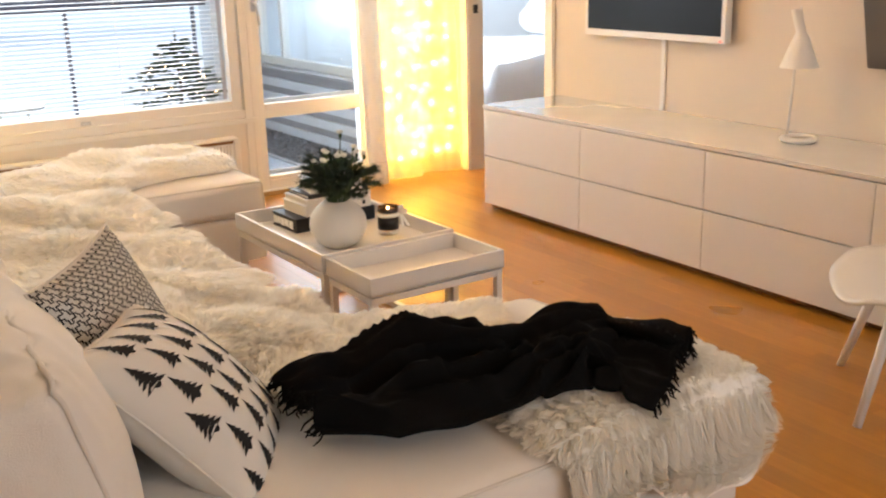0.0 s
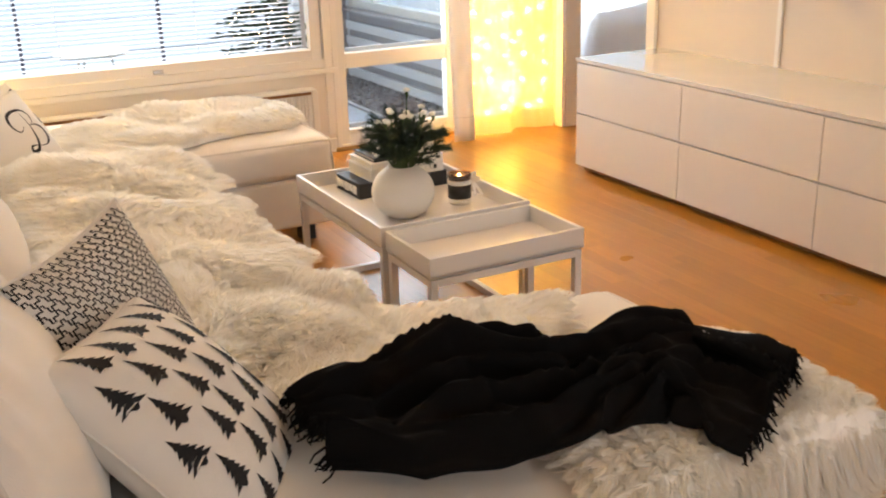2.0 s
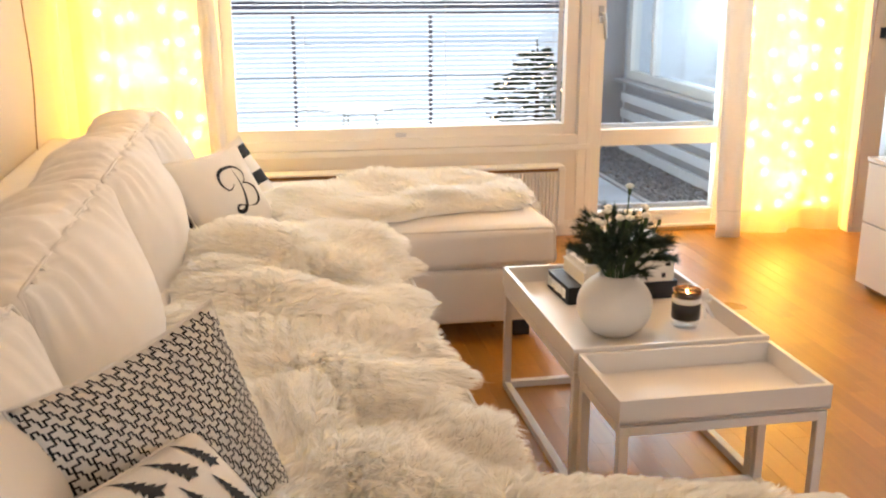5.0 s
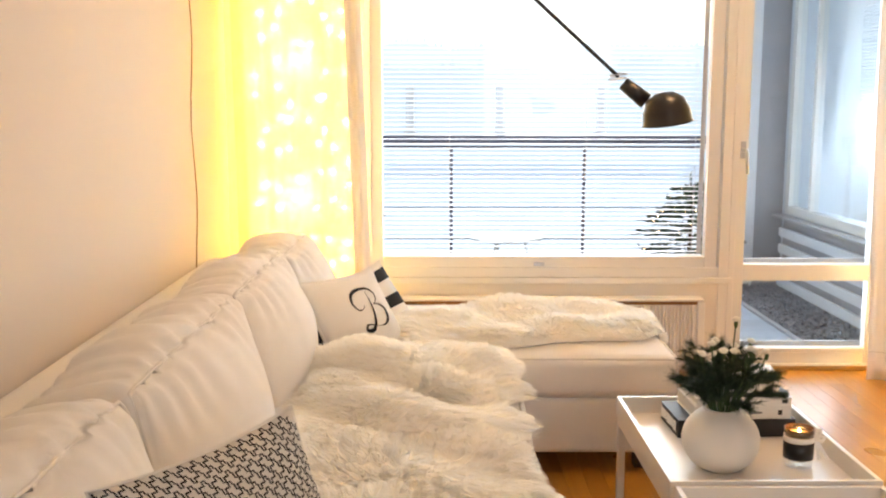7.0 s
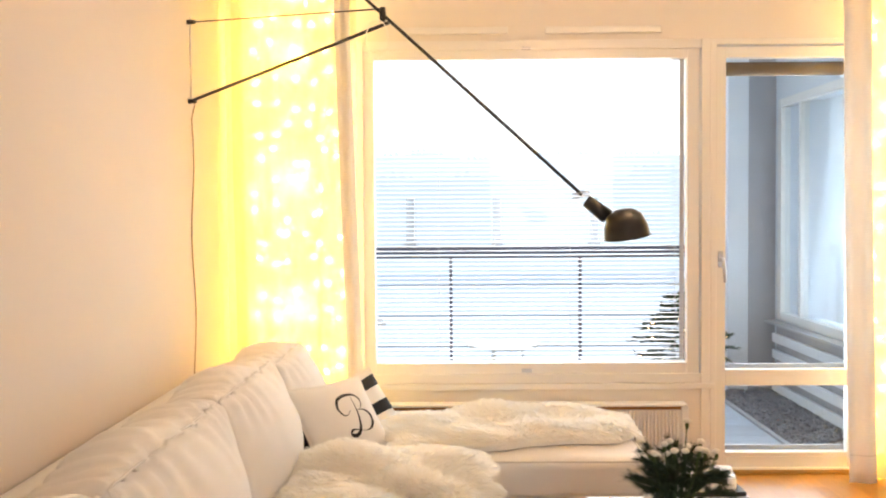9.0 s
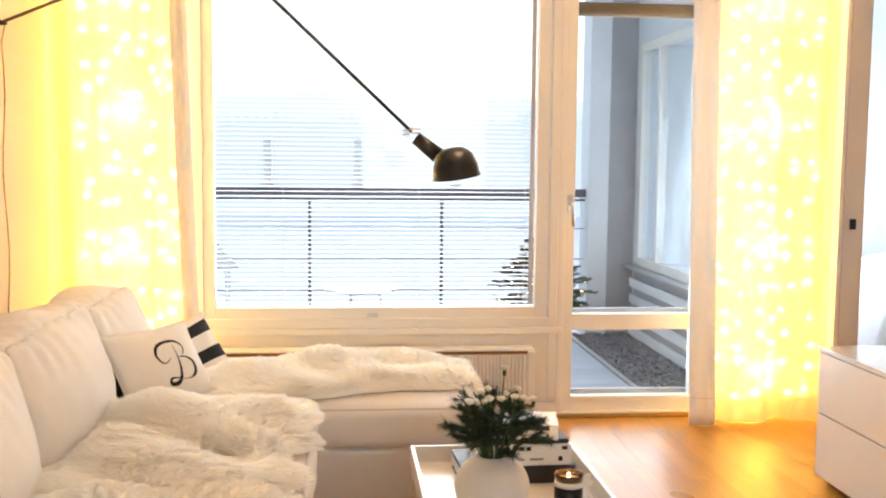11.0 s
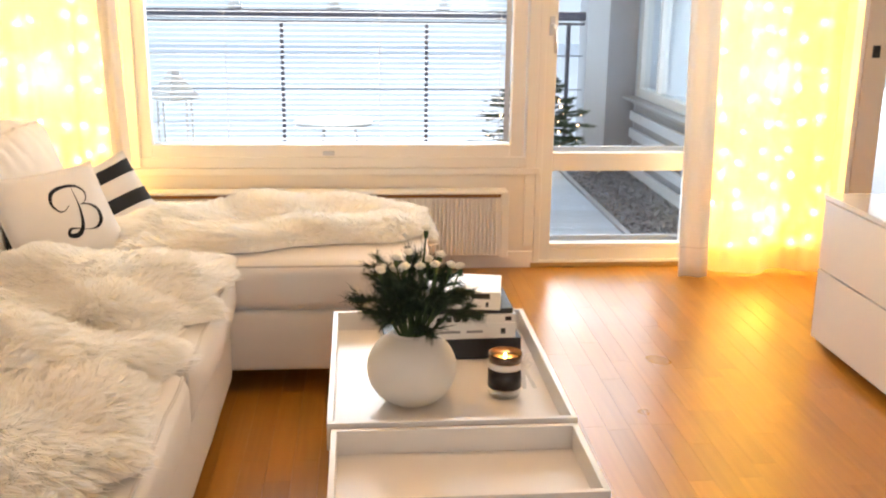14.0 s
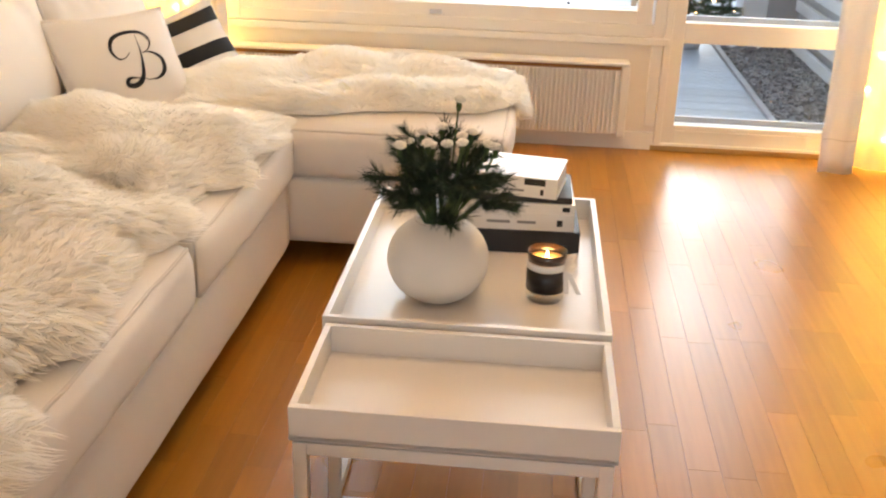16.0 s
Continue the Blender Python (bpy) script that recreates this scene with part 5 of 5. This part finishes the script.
part("flame", lathe([(0.0, 0.086), (0.003, 0.089), (0.0025, 0.094), (0.0, 0.101)], 12), glow("candle_flame", (1.0, 0.72, 0.30), 25), candle, "small yellow flame", True)
for sgn in (-1, 1):
    bm = ribbon([(0.0, 0.0), (0.35, 0.25 * sgn), (0.7, 0.2 * sgn), (0.4, 0.02 * sgn), (0.0, 0.0)], 0.09, 0, lambda u, v, l: Vector((0.034 + 0.03 * u, -0.024 + v * 0.07, 0.078 + u * 0.022 + v * 0.03)))
    part("bow_loop", bm, M_WHITEINK, candle, "white ribbon bow")
    part("ribbon_tail", grid_sheet(1, 6, lambda u, v: Vector((0.036 + (0.016 + 0.012 * sgn) * v + 0.010 * (u - 0.5), -0.024 - 0.012 * v, 0.077 - 0.05 * v))), M_WHITEINK, candle, "white ribbon tail")
point_lamp("candle_glow", (1.772, 2.89, TRAY + 0.098), 0.25, (1.0, 0.6, 0.22), 0.01)

# ---- swing-arm wall lamp ----
swing = thing("wall_lamp", "long black swing-arm wall lamp with dome shade", "lamp", (X0, 4.41, 0))
J, E = Vector((0.872, -0.64, 2.006)), Vector((1.545, -0.91, 1.355))
part("wall_rod", tube([(0.012, 0, 1.77), (0.012, 0, 2.13)], 0.004), M_TRIM, swing, smooth=True)
for zz in (1.776, 2.108):
    part("bracket", tube([(0, 0, zz), (0.035, 0, zz)], [0.011, 0.008], sides=10), M_BLACK, swing, smooth=True)
part("boom", tube([(0.02, 0, 1.78), J + Vector((0.02, 0, -0.03))], 0.007), M_BLACK, swing, smooth=True)
part("stay", tube([(0.02, 0, 2.108), J + Vector((0, 0, 0.02))], 0.0028), M_BLACK, swing, smooth=True)
part("joint", lathe([(0, -0.025), (0.01, -0.025), (0.012, 0.0), (0.01, 0.025), (0, 0.025)], 14, tuple(J)), M_BLACK, swing, smooth=True)
way = (E - J).normalized()
part("arm", tube([J - way * 0.36, J, E], 0.006), M_BLACK, swing, smooth=True)
part("counterweight", tube([J - way * 0.5, J - way * 0.36], 0.022, sides=14), M_BLACK, swing, smooth=True)
twist = [J + (E - J) * (k / 130) + (way.orthogonal() * math.cos(k * 2.1) + way.cross(way.orthogonal()) * math.sin(k * 2.1)) * 0.0035 for k in range(131)]
part("cord", tube(twist, 0.0024, sides=5), M_BLACK, swing, "black cord wound round the arm", True)
part("cord_loop", tube([J + Vector((-0.02 + 0.04 * math.sin(a), -0.01, -0.09 - 0.07 * math.cos(a))) for a in (k * 0.4 for k in range(15))], 0.0022, sides=5), M_TRIM, swing, "thin pale cord loop", True)
part("spring", tube([E + way * 0.0 + Vector((0.03 * math.sin(a), 0.02 * math.cos(a), 0.012 - 0.006 * a / 3)) for a in (k * 0.5 for k in range(26))], 0.002, sides=5), M_STEEL, swing, "thin steel spring loop", True)
neck = E + Vector((0.085, -0.015, -0.075))
part("socket", tube([E + Vector((0.015, 0, -0.02)), neck], [0.021, 0.026], sides=16), M_BLACK, swing, smooth=True)
bm = lathe([(0.0, 0.09), (0.028, 0.087), (0.056, 0.068), (0.071, 0.033), (0.075, 0.0), (0.079, -0.004), (0.073, -0.002), (0.069, 0.032), (0.054, 0.064), (0.0, 0.083)], 40)
bmesh.ops.transform(bm, matrix=Matrix.Translation(E + Vector((0.135, -0.085, -0.135))) @ pose(0, 0, 0, 6, -9, 0), verts=bm.verts)
part("shade", bm, M_BLACK, swing, "glossy black dome shade", True)
part("power_cord", tube([(0.03, 0, 1.78)] + [(0.012 + 0.004 * math.sin(k), 0.012 * math.sin(k * 0.9), 1.7 - k * 0.1) for k in range(17)], 0.0028, sides=6), paint("brown_cord", (0.30, 0.18, 0.08), 0.7), swing, "thin brown cord hanging down the wall", True)

# ---- chair and unidentified tapered wall object by the sideboard ----
chair = thing("chair", "white moulded chair with splayed white legs", "chair", (2.62, 1.42, 0), 20)


def shell(u, v):
    a, b = 2 * u - 1, 2 * v - 1
    n = (abs(a) ** 3 + abs(b) ** 3) ** (1 / 3) or 1
    s = max(abs(a), abs(b)) / n
    x, y = 0.08 + a * s * 0.28, b * s * 0.30
    return Vector((x, y, 0.385 + 0.03 * (abs(a) ** 3) + 0.03 * abs(b) ** 4 * (1 if b > 0 else -0.4)))


seat = part("seat", grid_sheet(24, 24, shell), M_LACQ, chair, smooth=True)
solid = seat.modifiers.new("thickness", "SOLIDIFY")
solid.thickness = 0.014
for sx, sy in ((-1, -1), (-1, 1), (1, -1), (1, 1)):
    part("leg", tube([(sx * 0.12, sy * 0.12, 0.385), (sx * 0.225, sy * 0.215, 0.0)], [0.018, 0.012], sides=12), M_LACQ, chair, smooth=True)
back = part("backrest", grid_sheet(20, 14, lambda u, v: Vector(((0.22 - 0.03 * v) * (2 * u - 1), 0.28 + 0.09 * v - 0.07 * (2 * u - 1) ** 2, 0.41 + 0.34 * v * (1 - 0.12 * (2 * u - 1) ** 2)))), M_LACQ, chair, smooth=True)
solid = back.modifiers.new("thickness", "SOLIDIFY")
solid.thickness = 0.014
chair.matrix_basis = pose(2.694, 1.374, 0, 0, 0, -139)
# stand-in for a dark tapered shape, its real nature unknown
pocket = thing("tapered_wall_object", "unidentified tapered grey object on the wall with a pale line", "wall pocket", (X1, 2.08, 0.84))
M_TAPERED = paint("dark_grey_cover", (0.13, 0.12, 0.11), 0.95, var=0.15, bump=0.5)
bm = box(-0.12, -0.002, -0.16, 0.16, 0, 0.5, 0.006)
for v in bm.verts:
    v.co.y *= 0.75 + 0.55 * v.co.z
    v.co.x *= 0.5 + v.co.z
part("body", bm, M_TAPERED, pocket)
part("seam", box(-0.068, -0.064, -0.13, 0.13, 0.128, 0.134), M_WHITEINK, pocket)


# ---- parquet staves ----
rng = random.Random(7)
STAVE_W, stave_meshes = 0.068, {}


def stave_mesh(length):
    if length not in stave_meshes:
        g = 0.0003
        ob_bm = box(g, STAVE_W - g, g, length - g, -0.012, 0)
        me = bpy.data.meshes.new("stave")
        ob_bm.to_mesh(me)
        ob_bm.free()
        me.materials.append(M_OAK)
        stave_meshes[length] = me
    return stave_meshes[length]


rest_v, rest_f = [], []
x, column = X0, 0
while x < X1 - 0.005:
    y = Y0 - rng.random() * 0.4
    while y < Y1:
        length = rng.choice((0.34, 0.42, 0.5, 0.58))
        a, b = max(y, Y0), min(y + length, Y1 + 0.05)
        if 1.1 < x < 2.95 and 1.3 < y and y + length < Y1 + 0.05:
            ob = new("stave", stave_mesh(length))
            ob.parent, ob.location = floor, (x, y, 0)
        else:
            k, w = len(rest_v), min(x + STAVE_W, X1) - 0.0002
            rest_v += [(x + 0.0002, a, 0), (w, a, 0), (w, b - 0.0004, 0), (x + 0.0002, b - 0.0004, 0), (x + 0.0002, a, -0.012), (w, a, -0.012), (w, b - 0.0004, -0.012), (x + 0.0002, b - 0.0004, -0.012)]
            rest_f += [(k, k + 1, k + 2, k + 3), (k, k + 4, k + 5, k + 1), (k + 1, k + 5, k + 6, k + 2), (k + 2, k + 6, k + 7, k + 3), (k + 3, k + 7, k + 4, k)]
        y += length
    x += STAVE_W
me = bpy.data.meshes.new("staves")
me.from_pydata(rest_v, [], rest_f)
me.materials.append(M_OAKREST)
rest = new("staves", me)
rest.parent = floor
tagged(rest, kind="stuff")
